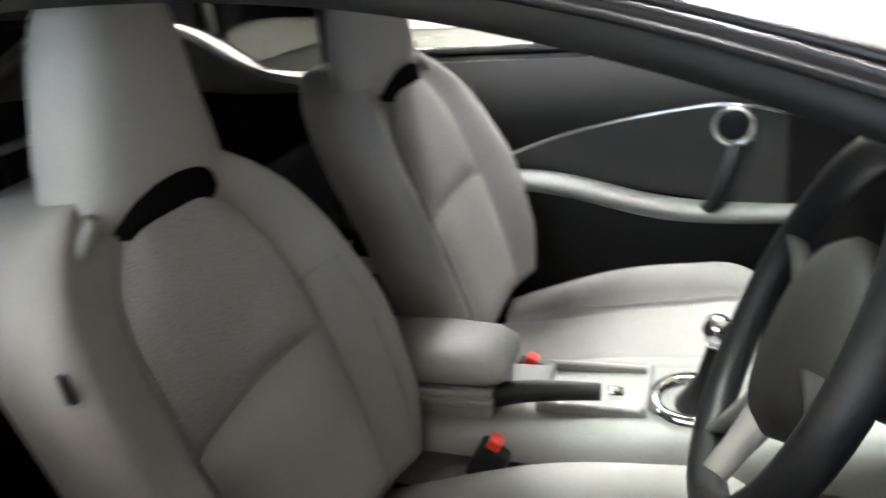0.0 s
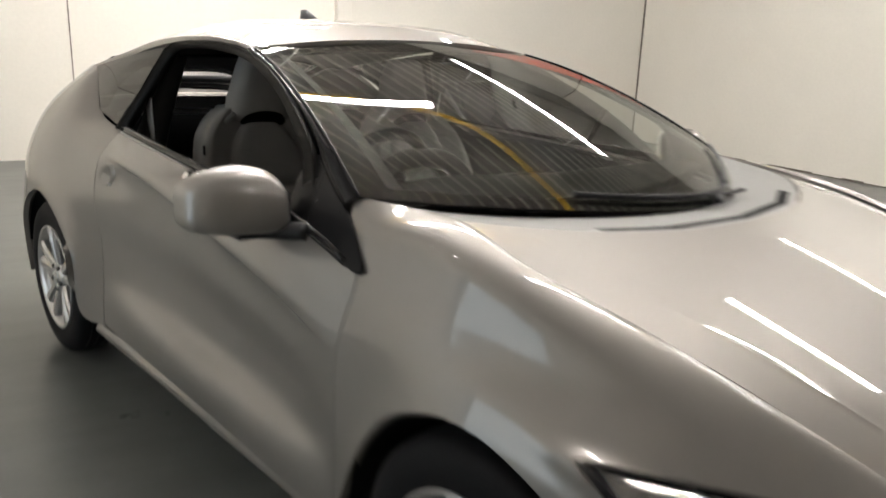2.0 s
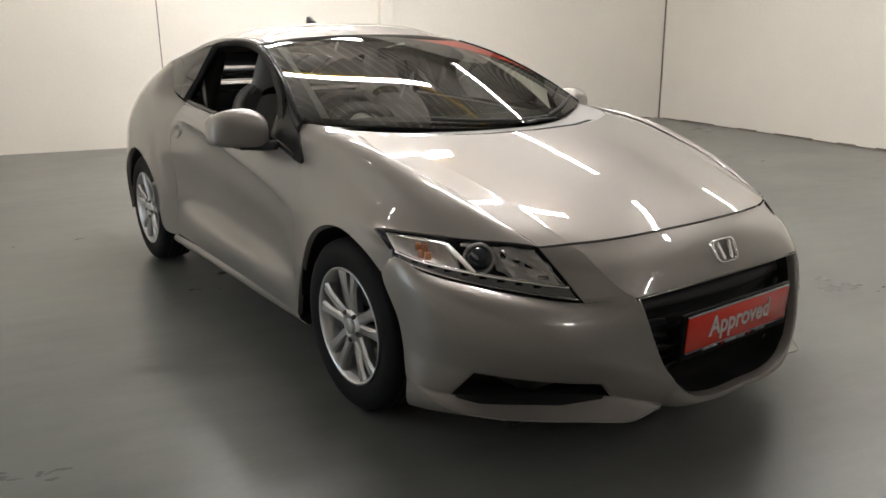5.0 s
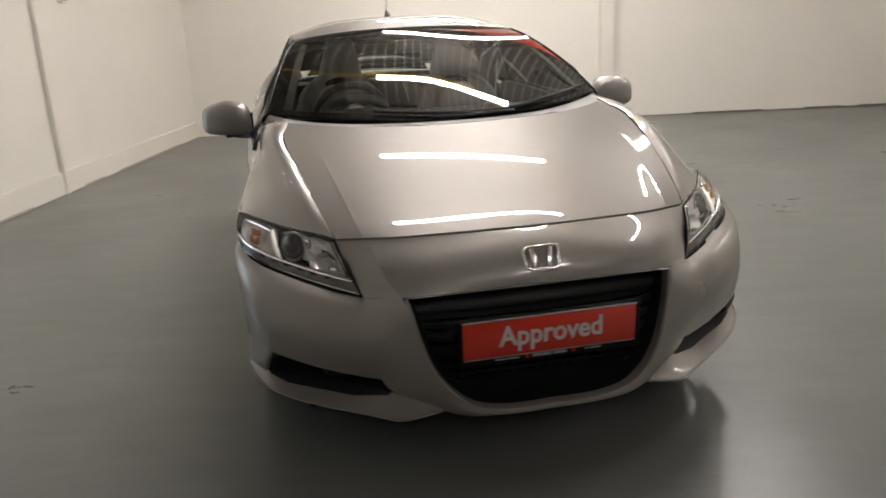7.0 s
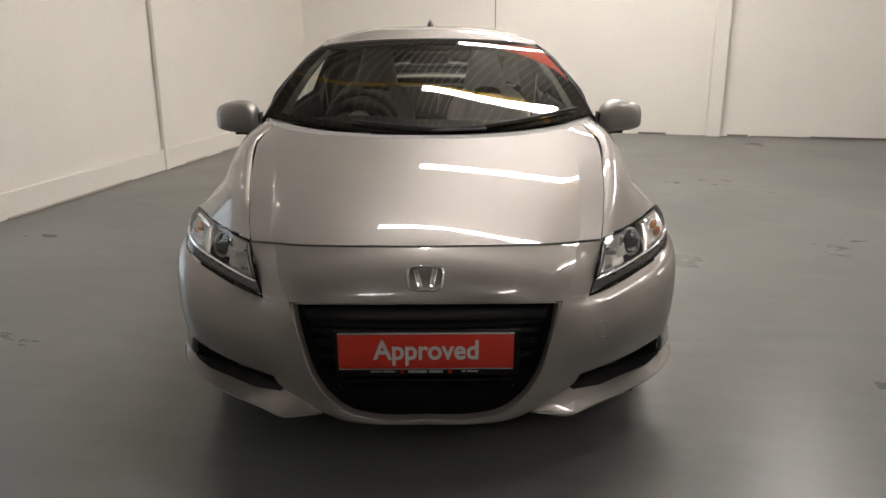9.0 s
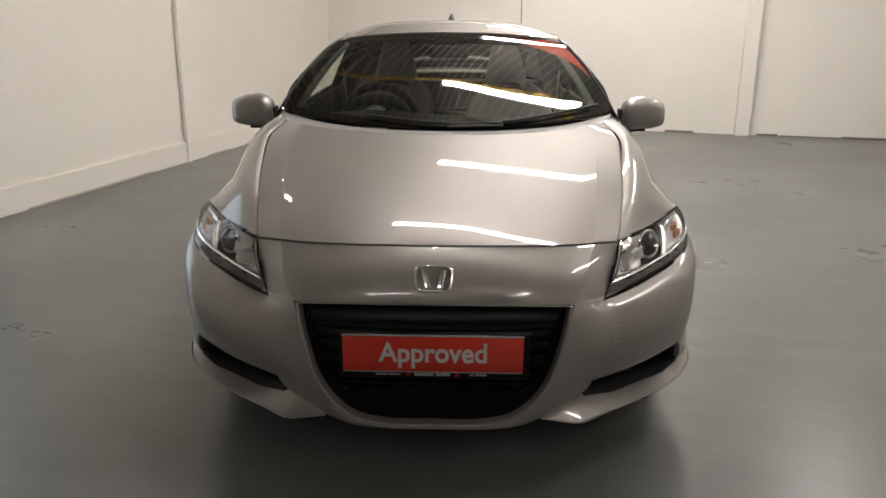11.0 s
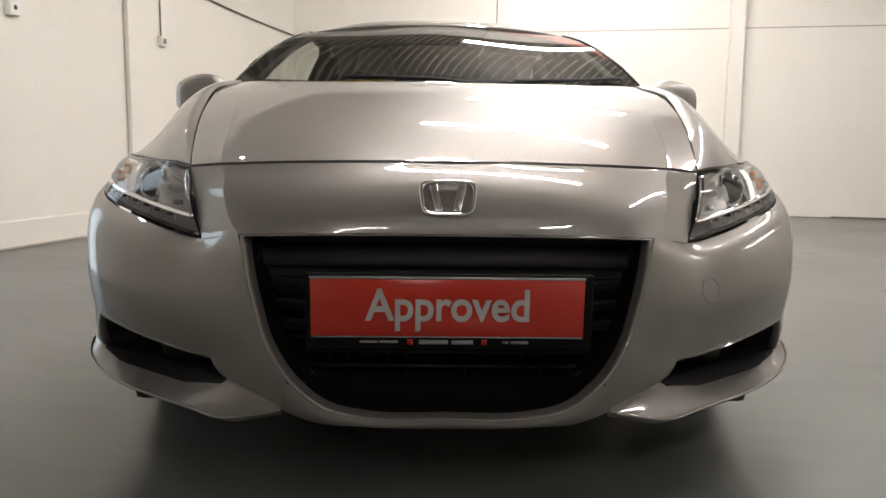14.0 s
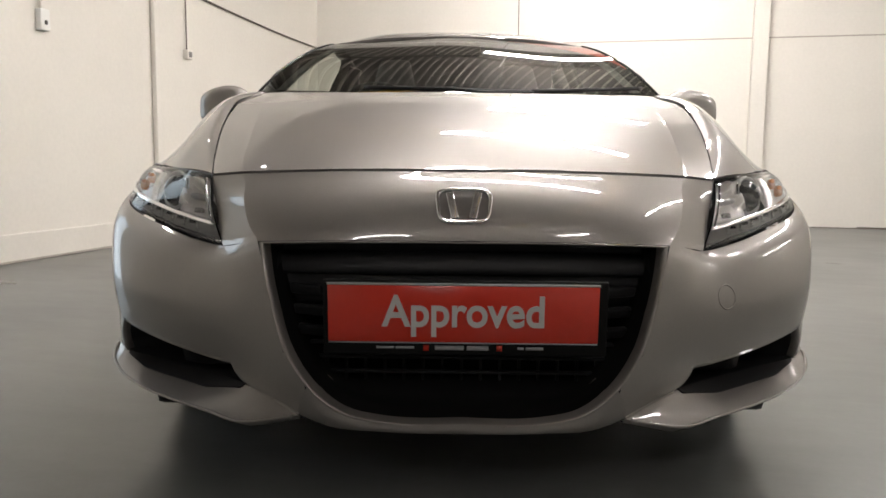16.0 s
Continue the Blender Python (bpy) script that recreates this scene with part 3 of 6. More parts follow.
front_bumper = sheet("front_bumper", mirrored(nose_half), PAINT, car, label="taupe metallic nose above the grille", flange=0, gap=0)

# bumper corners from the wheel arch to the grille
corner_top = [(0.876, -0.272, 0.578), (0.872, -0.338, 0.645), (0.845, -0.456, 0.619), (0.786, -0.554, 0.599), (0.702, -0.636, 0.578), (0.612, -0.714, 0.558), *[tuple(nose_half[-1, k]) for k in (-1, -5, -8)]]
corner_lip = [(0.882, -0.292, 0.559), (0.884, -0.350, 0.621), (0.862, -0.480, 0.598), (0.806, -0.582, 0.580), (0.724, -0.666, 0.561), (0.632, -0.742, 0.543), (0.530, -0.812, 0.525), (0.468, -0.862, 0.528), (0.402, -0.908, 0.544)]
corner_mid = [(0.880, -0.372, 0.45), (0.880, -0.41, 0.475), (0.866, -0.515, 0.470), (0.818, -0.618, 0.460), (0.742, -0.706, 0.450), (0.650, -0.780, 0.442), (0.548, -0.842, 0.436), (0.470, -0.888, 0.444), (0.384, -0.931, 0.465)]
slot_top = [(0.874, -0.388, 0.36), (0.869, -0.45, 0.358), (0.842, -0.548, 0.354), (0.792, -0.634, 0.349), (0.722, -0.697, 0.336), (0.63, -0.764, 0.322), (0.483, -0.845, 0.305), (0.425, -0.898, 0.318), (0.349, -0.956, 0.358)]
heel_mid = [(0.873, -0.389, 0.325), (0.873, -0.457, 0.313), (0.847, -0.533, 0.308), (0.810, -0.600, 0.306), (0.72, -0.65, 0.29), (0.61, -0.73, 0.285), (0.465, -0.850, 0.276), (0.404, -0.903, 0.278), (0.303, -0.973, 0.290)]
blade_top = [(0.872, -0.391, 0.29), (0.875, -0.462, 0.268), (0.851, -0.517, 0.262), (0.820, -0.557, 0.258), (0.715, -0.605, 0.246), (0.580, -0.705, 0.246), (0.442, -0.846, 0.254), (0.390, -0.885, 0.244), (0.323, -0.938, 0.228)]
blade_edge = [(0.868, -0.392, 0.262), (0.8755, -0.466, 0.262), (0.860, -0.540, 0.238), (0.822, -0.598, 0.219), (0.740, -0.686, 0.2075), (0.640, -0.768, 0.203), (0.535, -0.848, 0.203), (0.4295, -0.930, 0.207), (0.321, -0.941, 0.226)]
blade_foot = [(0.864, -0.391, 0.172), (0.862, -0.462, 0.188), (0.845, -0.530, 0.199), (0.808, -0.586, 0.200), (0.729, -0.673, 0.193), (0.630, -0.754, 0.189), (0.527, -0.833, 0.189), (0.424, -0.914, 0.194), (0.322, -0.926, 0.214)]
blade_under = [(0.80, -0.36, 0.168), (0.79, -0.42, 0.172), (0.76, -0.50, 0.18), (0.72, -0.54, 0.18), (0.65, -0.62, 0.174), (0.56, -0.69, 0.17), (0.46, -0.78, 0.172), (0.39, -0.84, 0.178), (0.322, -0.88, 0.205)]
across = (5, 7, 9, 9, 9, 9, 6, 8)
corners = []
TOP, LIP, MID, SLOT, HEEL, RIDGE, EDGE, FOOT, UNDER = [stations(r, across) for r in (corner_top, corner_lip, corner_mid, slot_top, heel_mid, blade_top, blade_edge, blade_foot, blade_under)]
for c in range(sum(across[:7]), sum(across) + 1):       # the blade runs out in a straight-edged point
    k = (c - sum(across[:7])) / across[7]
    EDGE[c] = np.array(blade_edge[7]) * (1 - k) + np.array(blade_edge[8]) * k
    FOOT[c] = np.array(blade_foot[7]) * (1 - k) + np.array(blade_foot[8]) * k
i_slot, i_end = sum(across[:3]), sum(across[:6])         # the outer and the inner end of the slot
nu = len(TOP)
for s in BOTH:
    flip = np.array([s, 1, 1])
    face = np.array([stations([r[c] for r in (TOP, LIP, MID, SLOT)], (4, 10, 12)) for c in range(nu)]).transpose(1, 0, 2)
    face[4:] = relaxed(face[4:], 25)
    k7, k8 = np.linspace(0, 1, 8)[1:, None, None], np.linspace(0, 1, 9)[:, None, None]
    heel = SLOT[None] * (1 - k7) * (1 - 2 * k7) + HEEL[None] * 4 * k7 * (1 - k7) + RIDGE[None] * k7 * (2 * k7 - 1)
    shelf = RIDGE[None] * (1 - k8) + EDGE[None] * k8 - np.array([0, 0, 0.014]) * k8 * (1 - k8)
    shelf = relaxed(shelf, 12)
    G = np.concatenate([face, heel])
    nv = len(G)
    j_low = 26
    verts, index = [], {}

    def vert(p):
        verts.append(tuple(np.array(p) * flip))
        return len(verts) - 1
    for j in range(nv):
        for c in range(nu):
            index[j, c] = vert(G[j, c])
    faces = [(index[j, c], index[j, c + 1], index[j + 1, c + 1], index[j + 1, c]) for j in range(nv - 1) for c in range(nu - 1) if not (j >= j_low and i_slot <= c < i_end)]
    # rolled lips round the slot
    rim = [(j_low, c) for c in range(i_slot, i_end + 1)]
    for ring in (rim, [(j, i_slot) for j in range(j_low, nv)], [(j, i_end) for j in range(j_low, nv)]):
        lip = [vert(G[j, c] + np.array([-0.010, 0.016, 0.003])) for j, c in ring]
        faces += [(index[ring[k]], index[ring[k + 1]], lip[k + 1], lip[k]) for k in range(len(ring) - 1)]
    corner = under(new("bumper_corner", raw_mesh("bumper_corner", verts, faces, PAINT)), car, "taupe metallic bumper corner with an intake slot over a blade")
    bm = bmesh.new()
    bm.from_mesh(corner.data)
    bmesh.ops.recalc_face_normals(bm, faces=bm.faces)
    bm.to_mesh(corner.data)
    bm.free()
    corners.append(corner)
    sheet("blade", shelf, PAINT, corner, s, flange=0, gap=0, label="painted splitter blade under the slot")
    part("blade_lip", tube([tuple(p * flip) for p in EDGE[7::2]], 0.0035, 90, 6), PAINT, corner)
    part("blade_lip", tube([tuple(p * flip) for p in RIDGE[i_end:]], 0.003, 24, 6), PAINT, corner)
    part("blade_lip", tube([tuple(p * flip) for p in RIDGE[6:i_slot + 1]], 0.0025, 24, 6), PAINT, corner)
    sheet("splitter_edge", np.array([stations([r[c] for r in (EDGE, FOOT, UNDER)], (3, 5)) for c in range(nu)]).transpose(1, 0, 2), PAINT, car, s, flange=0, gap=0, label="underside of the splitter blade")
    hollow = []
    for c in range(i_slot, i_end + 1):
        k = min(1.0, (c - i_slot) / 3, (i_end - c) / 3)
        a, m, b = [r[c] + np.array([-0.010, 0.016, 0.003]) for r in (SLOT, HEEL, RIDGE)]
        back = np.array([-0.05, 0.065, 0.004]) * k
        hollow.append([a, a + back, m + back * 1.2, b + back * 0.8, b, RIDGE[c] + np.array([0, 0, -0.002])])
    sheet("intake_lining", np.array(hollow).transpose(1, 0, 2), BLACK_PLASTIC, corner, s, flange=0, gap=0, label="black lining of the bumper intake")
    # black sheet on the blade's rear part, standing in for shade inside the slot
    insert = []
    for c in range(i_slot + 1, i_end):
        w = min(1.0, 0.1 + (c - i_slot) / 7, 0.1 + (i_end - c) / 7)
        reach = (0.05 + 0.34 * w) * (len(shelf) - 1)
        insert.append([point_along(shelf[:, c], reach * q) + np.array([0, -0.0015, 0.003]) for q in (0, 0.33, 0.67, 1.0)])
    sheet("slot_shade", np.array(insert).transpose(1, 0, 2), BLACK_PLASTIC, corner, s, flange=0.003, gap=0, inward=(0, 0, -0.1))
    sheet("under_tray", patch([blade_under[::4], [(0.8, -0.36, 0.17), (0.6, -0.4, 0.16), (0.3, -0.5, 0.16)]], 20, 6), BLACK_PLASTIC, car, s, flange=0, gap=0)
melded(front_bumper, corners, 0.012)
lip_rows = [GRILLE_SIDE[4:], [(0.312, -0.966, 0.272), (0.245, -0.986, 0.232), (0.163, -0.996, 0.219), (0, -1.0, 0.219)], [(0.323, -0.940, 0.230), (0.25, -0.964, 0.210), (0.163, -0.98, 0.208), (0, -0.985, 0.207)], [(0.322, -0.88, 0.206), (0.25, -0.87, 0.203), (0.163, -0.87, 0.20), (0, -0.87, 0.20)]]
sheet("grille_lip", mirrored(patch([r[::-1] for r in lip_rows], 24, 16)), PAINT, car, flange=0, gap=0)

# grille: rolled rim, dark tub, slats and mesh
GRILLE_TOP = [(0, -0.916, 0.572), (0.14, -0.915, 0.572), (0.285, -0.909, 0.570), (0.406, -0.896, 0.566)]
half = np.concatenate([spline(GRILLE_TOP, 20), spline(GRILLE_SIDE, 50)[1:]])
outline = np.concatenate([half, (half * np.array([-1, 1, 1]))[-2:0:-1]])
cz = np.array([0, 0, 0.40])


def inset(loop, k, dy):
    q = (loop - cz) * np.array([k, 1, k]) + cz
    return q + np.array([0, dy, 0])


def loft(name, loops, mat, parent, cap=False, label=""):
    n = len(loops[0])
    verts = [v for l in loops for v in l]
    faces = [(a * n + i, a * n + (i + 1) % n, (a + 1) * n + (i + 1) % n, (a + 1) * n + i) for a in range(len(loops) - 1) for i in range(n)]
    if cap:
        faces.append(tuple((len(loops) - 1) * n + i for i in range(n)))
    return under(new(name, raw_mesh(name, verts, faces, mat)), parent, label)


grille = loft("grille", [inset(outline, 0.985, 0.012), inset(outline, 0.93, 0.06), inset(outline, 0.90, 0.15)], GRILLE_BLACK, car, True, "black recessed radiator grille")
loft("grille_rim", [outline, inset(outline, 0.995, -0.002), inset(outline, 0.986, -0.003), inset(outline, 0.977, 0.001), inset(outline, 0.970, 0.010), inset(outline, 0.962, 0.03)], PAINT, grille, label="body-coloured rolled rim")
# painted shelf inside the mouth's lower edge
low = np.array([p for p in outline if p[2] < 0.285])
low = low[np.argsort(low[:, 0])]
shelf_back = low * np.array([0.93, 1, 1]) + np.array([0, 0.085, 0.012])
sheet("grille_shelf", np.array([inset(low, 0.972, 0.006) * (1 - k) + shelf_back * k + np.array([0, 0, -0.003 * math.sin(math.pi * k)]) for k in np.linspace(0, 1, 8)]), PAINT, grille, flange=0, gap=0, label="painted shelf in the grille mouth")


def grille_slat(heights, width, y, mat):
    """A broad black vane that bows with the nose; heights are (z, set back) from top to foot."""
    rows = [[(-width, y + 0.045 + d, z - 0.004), (-width * 0.6, y + 0.014 + d, z), (0, y + d, z + 0.002), (width * 0.6, y + 0.014 + d, z), (width, y + 0.045 + d, z - 0.004)] for z, d in heights]
    return sheet("slat", patch(rows, 30, 10), mat, grille, flange=0.02, gap=0)


grille_slat(((0.546, 0.020), (0.538, 0.002), (0.520, -0.010), (0.505, -0.012), (0.500, 0.004)), 0.372, -0.888, BLACK_PLASTIC)
grille_slat(((0.474, 0.020), (0.466, 0.002), (0.440, -0.004), (0.432, 0.010)), 0.362, -0.868, BLACK_PLASTIC)
for k in range(4):
    z = 0.385 - 0.030 * k
    part("mesh_bar", box(2 * (0.330 - 0.016 * k), 0.012, 0.007, (0, -0.848 - 0.003 * k, z), 0.002, 1), BLACK_PLASTIC, grille)
for k in range(15):
    x = -0.28 + 0.04 * k
    part("mesh_bar", box(0.006, 0.010, 0.12, (x, -0.846, 0.335), 0.002, 1), BLACK_PLASTIC, grille)
for sx in BOTH:
    for k in range(3):
        part("side_vane", box(0.075, 0.012, 0.022, (sx * (0.315 - 0.008 * k), -0.882, 0.470 - 0.042 * k), 0.004, 2, (20, 0, sx * 25)), BLACK_PLASTIC, grille)

# round tow-eye cover let into one bumper corner
skin_p = G.reshape(-1, 3)
k = int(np.argmin(np.linalg.norm(skin_p - np.array([0.548, -0.835, 0.455]), axis=1)))
j0, c0 = divmod(k, nu)
p, right, down = G[j0, c0], G[j0, c0 + 2] - G[j0, c0 - 2], G[j0 + 2, c0] - G[j0 - 2, c0]
normal = Vector(np.cross(right, down)).normalized()
if normal.y > 0:
    normal = -normal
tow_at = Matrix.Translation(Vector(p) * 1.0) @ normal.to_track_quat("Z", "Y").to_matrix().to_4x4()
part("tow_cover", ring_mesh([(0.0235, -0.004), (0.0240, 0.0004), (0.0252, 0.0010), (0.0264, 0.0004), (0.0270, -0.004)], 40, "z"), PAINT, car, m=tow_at)

# show plate
plate = part("show_plate", box(0.52, 0.006, 0.114, (0, 0, 0), 0.002, 1), PLATE_RED, car, "red show plate with pale lettering")
plate.matrix_basis = pose(0, -0.962, 0.438, 3)
part("plate_holder", box(0.550, 0.014, 0.148, (0.004, 0.012, -0.011), 0.004), GRILLE_BLACK, plate)
part("plate_edge", box(0.518, 0.003, 0.002, (0, -0.003, -0.0575)), SMALL_PRINT, plate)
part("plate_edge", box(0.522, 0.004, 0.004, (0, -0.002, 0.0575)), SMALL_PRINT, plate)
lettering("plate_lettering", "Approved", 0.086, LETTER, pose(0.002, -0.004, 0.002, 90) @ Matrix.Diagonal((0.90, 1, 1, 1)), plate)
for x, w, h, mt in ((-0.071, 0.011, 0.011, PLATE_RED), (0.071, 0.011, 0.011, PLATE_RED)):
    part("print_mark", box(w, 0.003, h, (x, 0.0035, -0.069)), mt, plate)
for x, w, h in ((-0.150, 0.034, 0.004), (-0.112, 0.036, 0.004), (-0.026, 0.056, 0.008), (0.029, 0.042, 0.008), (0.112, 0.012, 0.004), (0.139, 0.034, 0.005)):
    part("print_bar", box(w, 0.003, h, (x, 0.0035, -0.069)), SMALL_PRINT, plate)

# badge: a chrome frame round two plain leaning bars
badge = new("badge")
under(badge, car, "chrome framed badge")
badge.matrix_basis = pose(0, -0.889, 0.640, -29)
bw, bh = 0.056, 0.040


def badge_loop(k, y, widen=0.0):
    pts = []
    for i in range(40):
        a = 2 * math.pi * i / 40
        c, sn = math.cos(a), math.sin(a)
        x = math.copysign(abs(c) ** 0.45, c) * (bw * k)
        z = math.copysign(abs(sn) ** 0.45, sn) * (bh * (k if k > 0.9 else k * 0.96))
        pts.append((x * (1 + 0.08 * z / bh), y, z))
    return pts


loft("badge_frame", [badge_loop(1.0, 0.012), badge_loop(1.0, -0.001), badge_loop(0.96, -0.006), badge_loop(0.88, -0.006), badge_loop(0.84, 0.0), badge_loop(0.84, 0.012)], CHROME, badge)
for s in BOTH:
    part("badge_bar", box(0.016, 0.010, 0.060, (s * 0.023, -0.001, 0.0), 0.003, 2, (0, s * 12, 0)), CHROME, badge)


# ---- headlights ----
def lamp_at(u, v, depth=0.0):
    """A point of the lamp's face: u from its outer tip to the nose, v from top to foot, pushed in by depth."""
    top, foot = spline(LAMP_TOP, 41), spline(LAMP_FOOT, 41)
    i = u * 40
    a = np.array([np.interp(i, range(41), top[:, k]) for k in range(3)])
    b = np.array([np.interp(i, range(41), foot[:, k]) for k in range(3)])
    bulge = np.array([0.55, -0.80, 0.25])
    return a * (1 - v) + b * v + bulge * (0.014 * 4 * v * (1 - v) - depth)


lamp_mid = [tuple(lamp_at(k / 5, 0.5)) for k in range(6)]
lamp_face = patch([LAMP_TOP, lamp_mid, LAMP_FOOT], 48, 20)
for s in BOTH:
    lamp = sheet("headlight", lamp_face, LENS_GLASS, car, s, flange=0, gap=0.002, label="clear headlight with black bezel")
    lamp.visible_shadow = False
    edge = patch([LAMP_TOP, lamp_mid, LAMP_FOOT], 48, 20)
    # bezel: a black band just under the lens's rim
    nv, nu = edge.shape[:2]
    ring = [(0, i) for i in range(nu)] + [(j, nu - 1) for j in range(1, nv)] + [(nv - 1, i) for i in range(nu - 2, -1, -1)] + [(j, 0) for j in range(nv - 2, 0, -1)]
    mid = edge[nv // 2, nu // 2]
    inn = np.array([-0.55, 0.80, -0.25])
    o = np.array([edge[r] for r in ring])
    i2 = np.array([np.array(lamp_at(min(max(r[1] / (nu - 1), 0.055), 0.988), min(max(r[0] / (nv - 1), 0.05), 0.968), 0.004)) for r in ring])
    deep = np.array([np.array(lamp_at(min(max(r[1] / (nu - 1), 0.05), 0.95), min(max(r[0] / (nv - 1), 0.12), 0.9), 0.05)) for r in ring])
    flip = np.array([s, 1, 1])
    loft("bezel", [(o + inn * 0.003) * flip, i2 * flip, deep * flip], BLACK_GLOSS, lamp)
    sheet("lamp_bowl", np.array([[lamp_at(0.04 + 0.92 * i / 15, 0.1 + 0.82 * j / 7, 0.055) for i in range(16)] for j in range(8)]), BLACK_PLASTIC, lamp, s, flange=0, gap=0)
    # turn signal, projector, high beam, light strip
    out = Vector((0.62 * s, -0.76, 0.2)).normalized()
    q = out.to_track_quat("Z", "Y").to_matrix().to_4x4()

    def placed(u, v, d):
        p = lamp_at(u, v, d)
        return Matrix.Translation((p[0] * s, p[1], p[2])) @ q
    def faceted(ob):
        ob.data.polygons.foreach_set("use_smooth", [False] * len(ob.data.polygons))
        return ob
    step = (0.0, 0.010, 0.003)
    faceted(sheet("signal_reflector", np.array([[lamp_at(0.045 + 0.39 * i / 12, 0.10 + 0.60 * j / 6, 0.014 + 0.030 * math.sin(math.pi * i / 12) * math.sin(math.pi * j / 6) + step[i % 3] * 0.5) for i in range(13)] for j in range(7)]), LAMP_CHROME, lamp, s, flange=0.02, gap=0, label="chrome indicator reflector"))
    faceted(sheet("beam_reflector", np.array([[lamp_at(0.715 + 0.235 * i / 6, 0.10 + 0.58 * j / 5, 0.010 + 0.046 * math.sin(math.pi * i / 6) * math.sin(math.pi * j / 5) + step[(i + j) % 3]) for i in range(7)] for j in range(6)]), LAMP_CHROME, lamp, s, flange=0.03, gap=0, label="chrome main beam reflector"))
    sheet("strip_bed", np.array([[lamp_at(0.045 + 0.945 * i / 29, 0.73 + 0.23 * j / 3, 0.012) for i in range(30)] for j in range(4)]), STRIP_GREY, lamp, s, flange=0.01, gap=0, label="grey bed of the light strip")
    for k, (u, v) in enumerate(((0.245, 0.33), (0.285, 0.34), (0.245, 0.52), (0.285, 0.53))):
        part("signal_cell", box(0.018, 0.024, 0.012, (0, 0, 0), 0.003), AMBER, lamp, "amber indicator cell", m=placed(u, v, 0.010))
    part("chrome_brow", tube([tuple(lamp_at(u, v, 0.005) * flip) for u, v in ((0.075, 0.14), (0.20, 0.13), (0.34, 0.14), (0.44, 0.18))], [0.003, 0.008, 0.009, 0.006], 24, 8, 0.6), CHROME, lamp)
    part("chrome_strut", tube([tuple(lamp_at(u, v, 0.004) * flip) for u, v in ((0.435, 0.16), (0.465, 0.38), (0.505, 0.66), (0.515, 0.72))], [0.008, 0.010, 0.009, 0.006], 20, 8, 0.6), LAMP_CHROME, lamp)
    part("inner_strut", tube([tuple(lamp_at(u, v, 0.004) * flip) for u, v in ((0.955, 0.10), (0.962, 0.4), (0.967, 0.72))], 0.0028, 14, 6), CHROME, lamp)
    part("projector_ring", ring_mesh([(0.047, -0.03), (0.049, -0.004), (0.046, 0.002), (0.040, -0.004)], 32, "z"), SILVER_TRIM, lamp, m=placed(0.585, 0.40, 0.026))
    part("projector_lens", ring_mesh([(0.0, 0.022), (0.012, 0.0205), (0.022, 0.016), (0.031, 0.009), (0.037, 0.0), (0.041, -0.01)], 32, "z"), LENS_BULB, lamp, "dark glass projector lens", m=placed(0.585, 0.40, 0.024))
    part("lamp_mask", box(0.040, 0.012, 0.010, (0, 0, 0), 0.004), CHROME, lamp, m=placed(0.565, 0.12, 0.014))
    part("main_bulb", ring_mesh([(0.0, 0.008), (0.006, 0.006), (0.008, -0.006), (0.008, -0.03)], 14, "z"), ALLOY, lamp, m=placed(0.82, 0.40, 0.018))
    part("facet", box(0.020, 0.028, 0.010, (0, 0, 0), 0.003, 2, (12, 18 * s, 0)), CHROME, lamp, m=placed(0.750, 0.24, 0.012))
    part("facet", box(0.032, 0.012, 0.010, (0, 0, 0), 0.003, 2, (-14, 0, 0)), CHROME, lamp, m=placed(0.885, 0.60, 0.010))
    for v, r in ((0.735, 0.0062), (0.950, 0.0042)):
        part("light_strip", tube([tuple(lamp_at(0.055 + 0.930 * i / 7, v, 0.005) * flip) for i in range(8)], r, 40, 6), CHROME, lamp, "chrome rail of the light strip")
    for k in range(9):
        part("led_divider", box(0.0025, 0.020, 0.006, (0, 0, 0), 0.0008, 1), CHROME, lamp, m=placed(0.14 + 0.09 * k, 0.83, 0.006))
    for k in range(8):
        part("led", box(0.022, 0.007, 0.005, (0, 0, 0), 0.001, 1), BLACK_GLOSS, lamp, m=placed(0.185 + 0.09 * k, 0.80, 0.010))

# ---- front wings ----
fender_rows = [
    [(0.571, -0.655, 0.696), (0.612, -0.47, 0.769), (0.655, -0.22, 0.850), (0.689, 0.05, 0.916), (0.664, 0.26, 0.956), (0.706, 0.40, 0.965), (0.736, 0.515, 0.970)],
    [(0.70, -0.503, 0.707), (0.722, -0.36, 0.782), (0.752, -0.17, 0.846), (0.768, 0.05, 0.904), (0.762, 0.24, 0.937), (0.765, 0.38, 0.932), (0.772, 0.485, 0.918)],
    [(0.81, -0.325, 0.711), (0.802, -0.24, 0.748), (0.803, -0.10, 0.776), (0.800, 0.07, 0.826), (0.792, 0.22, 0.865), (0.798, 0.36, 0.86), (0.806, 0.405, 0.838)],
    [(0.868, -0.228, 0.710), (0.862, -0.16, 0.706), (0.855, -0.05, 0.726), (0.846, 0.08, 0.748), (0.836, 0.22, 0.765), (0.838, 0.36, 0.71), (0.842, 0.43, 0.66)],
    [(0.873, -0.333, 0.650), (0.874, -0.185, 0.664), (0.872, -0.04, 0.698), (0.868, 0.085, 0.700), (0.858, 0.215, 0.675), (0.850, 0.335, 0.58), (0.839, 0.44, 0.45)],
    [(0.877, -0.270, 0.580), (0.879, -0.17, 0.632), (0.881, -0.03, 0.673), (0.880, 0.09, 0.663), (0.874, 0.21, 0.607), (0.862, 0.315, 0.49), (0.836, 0.452, 0.212)],
]
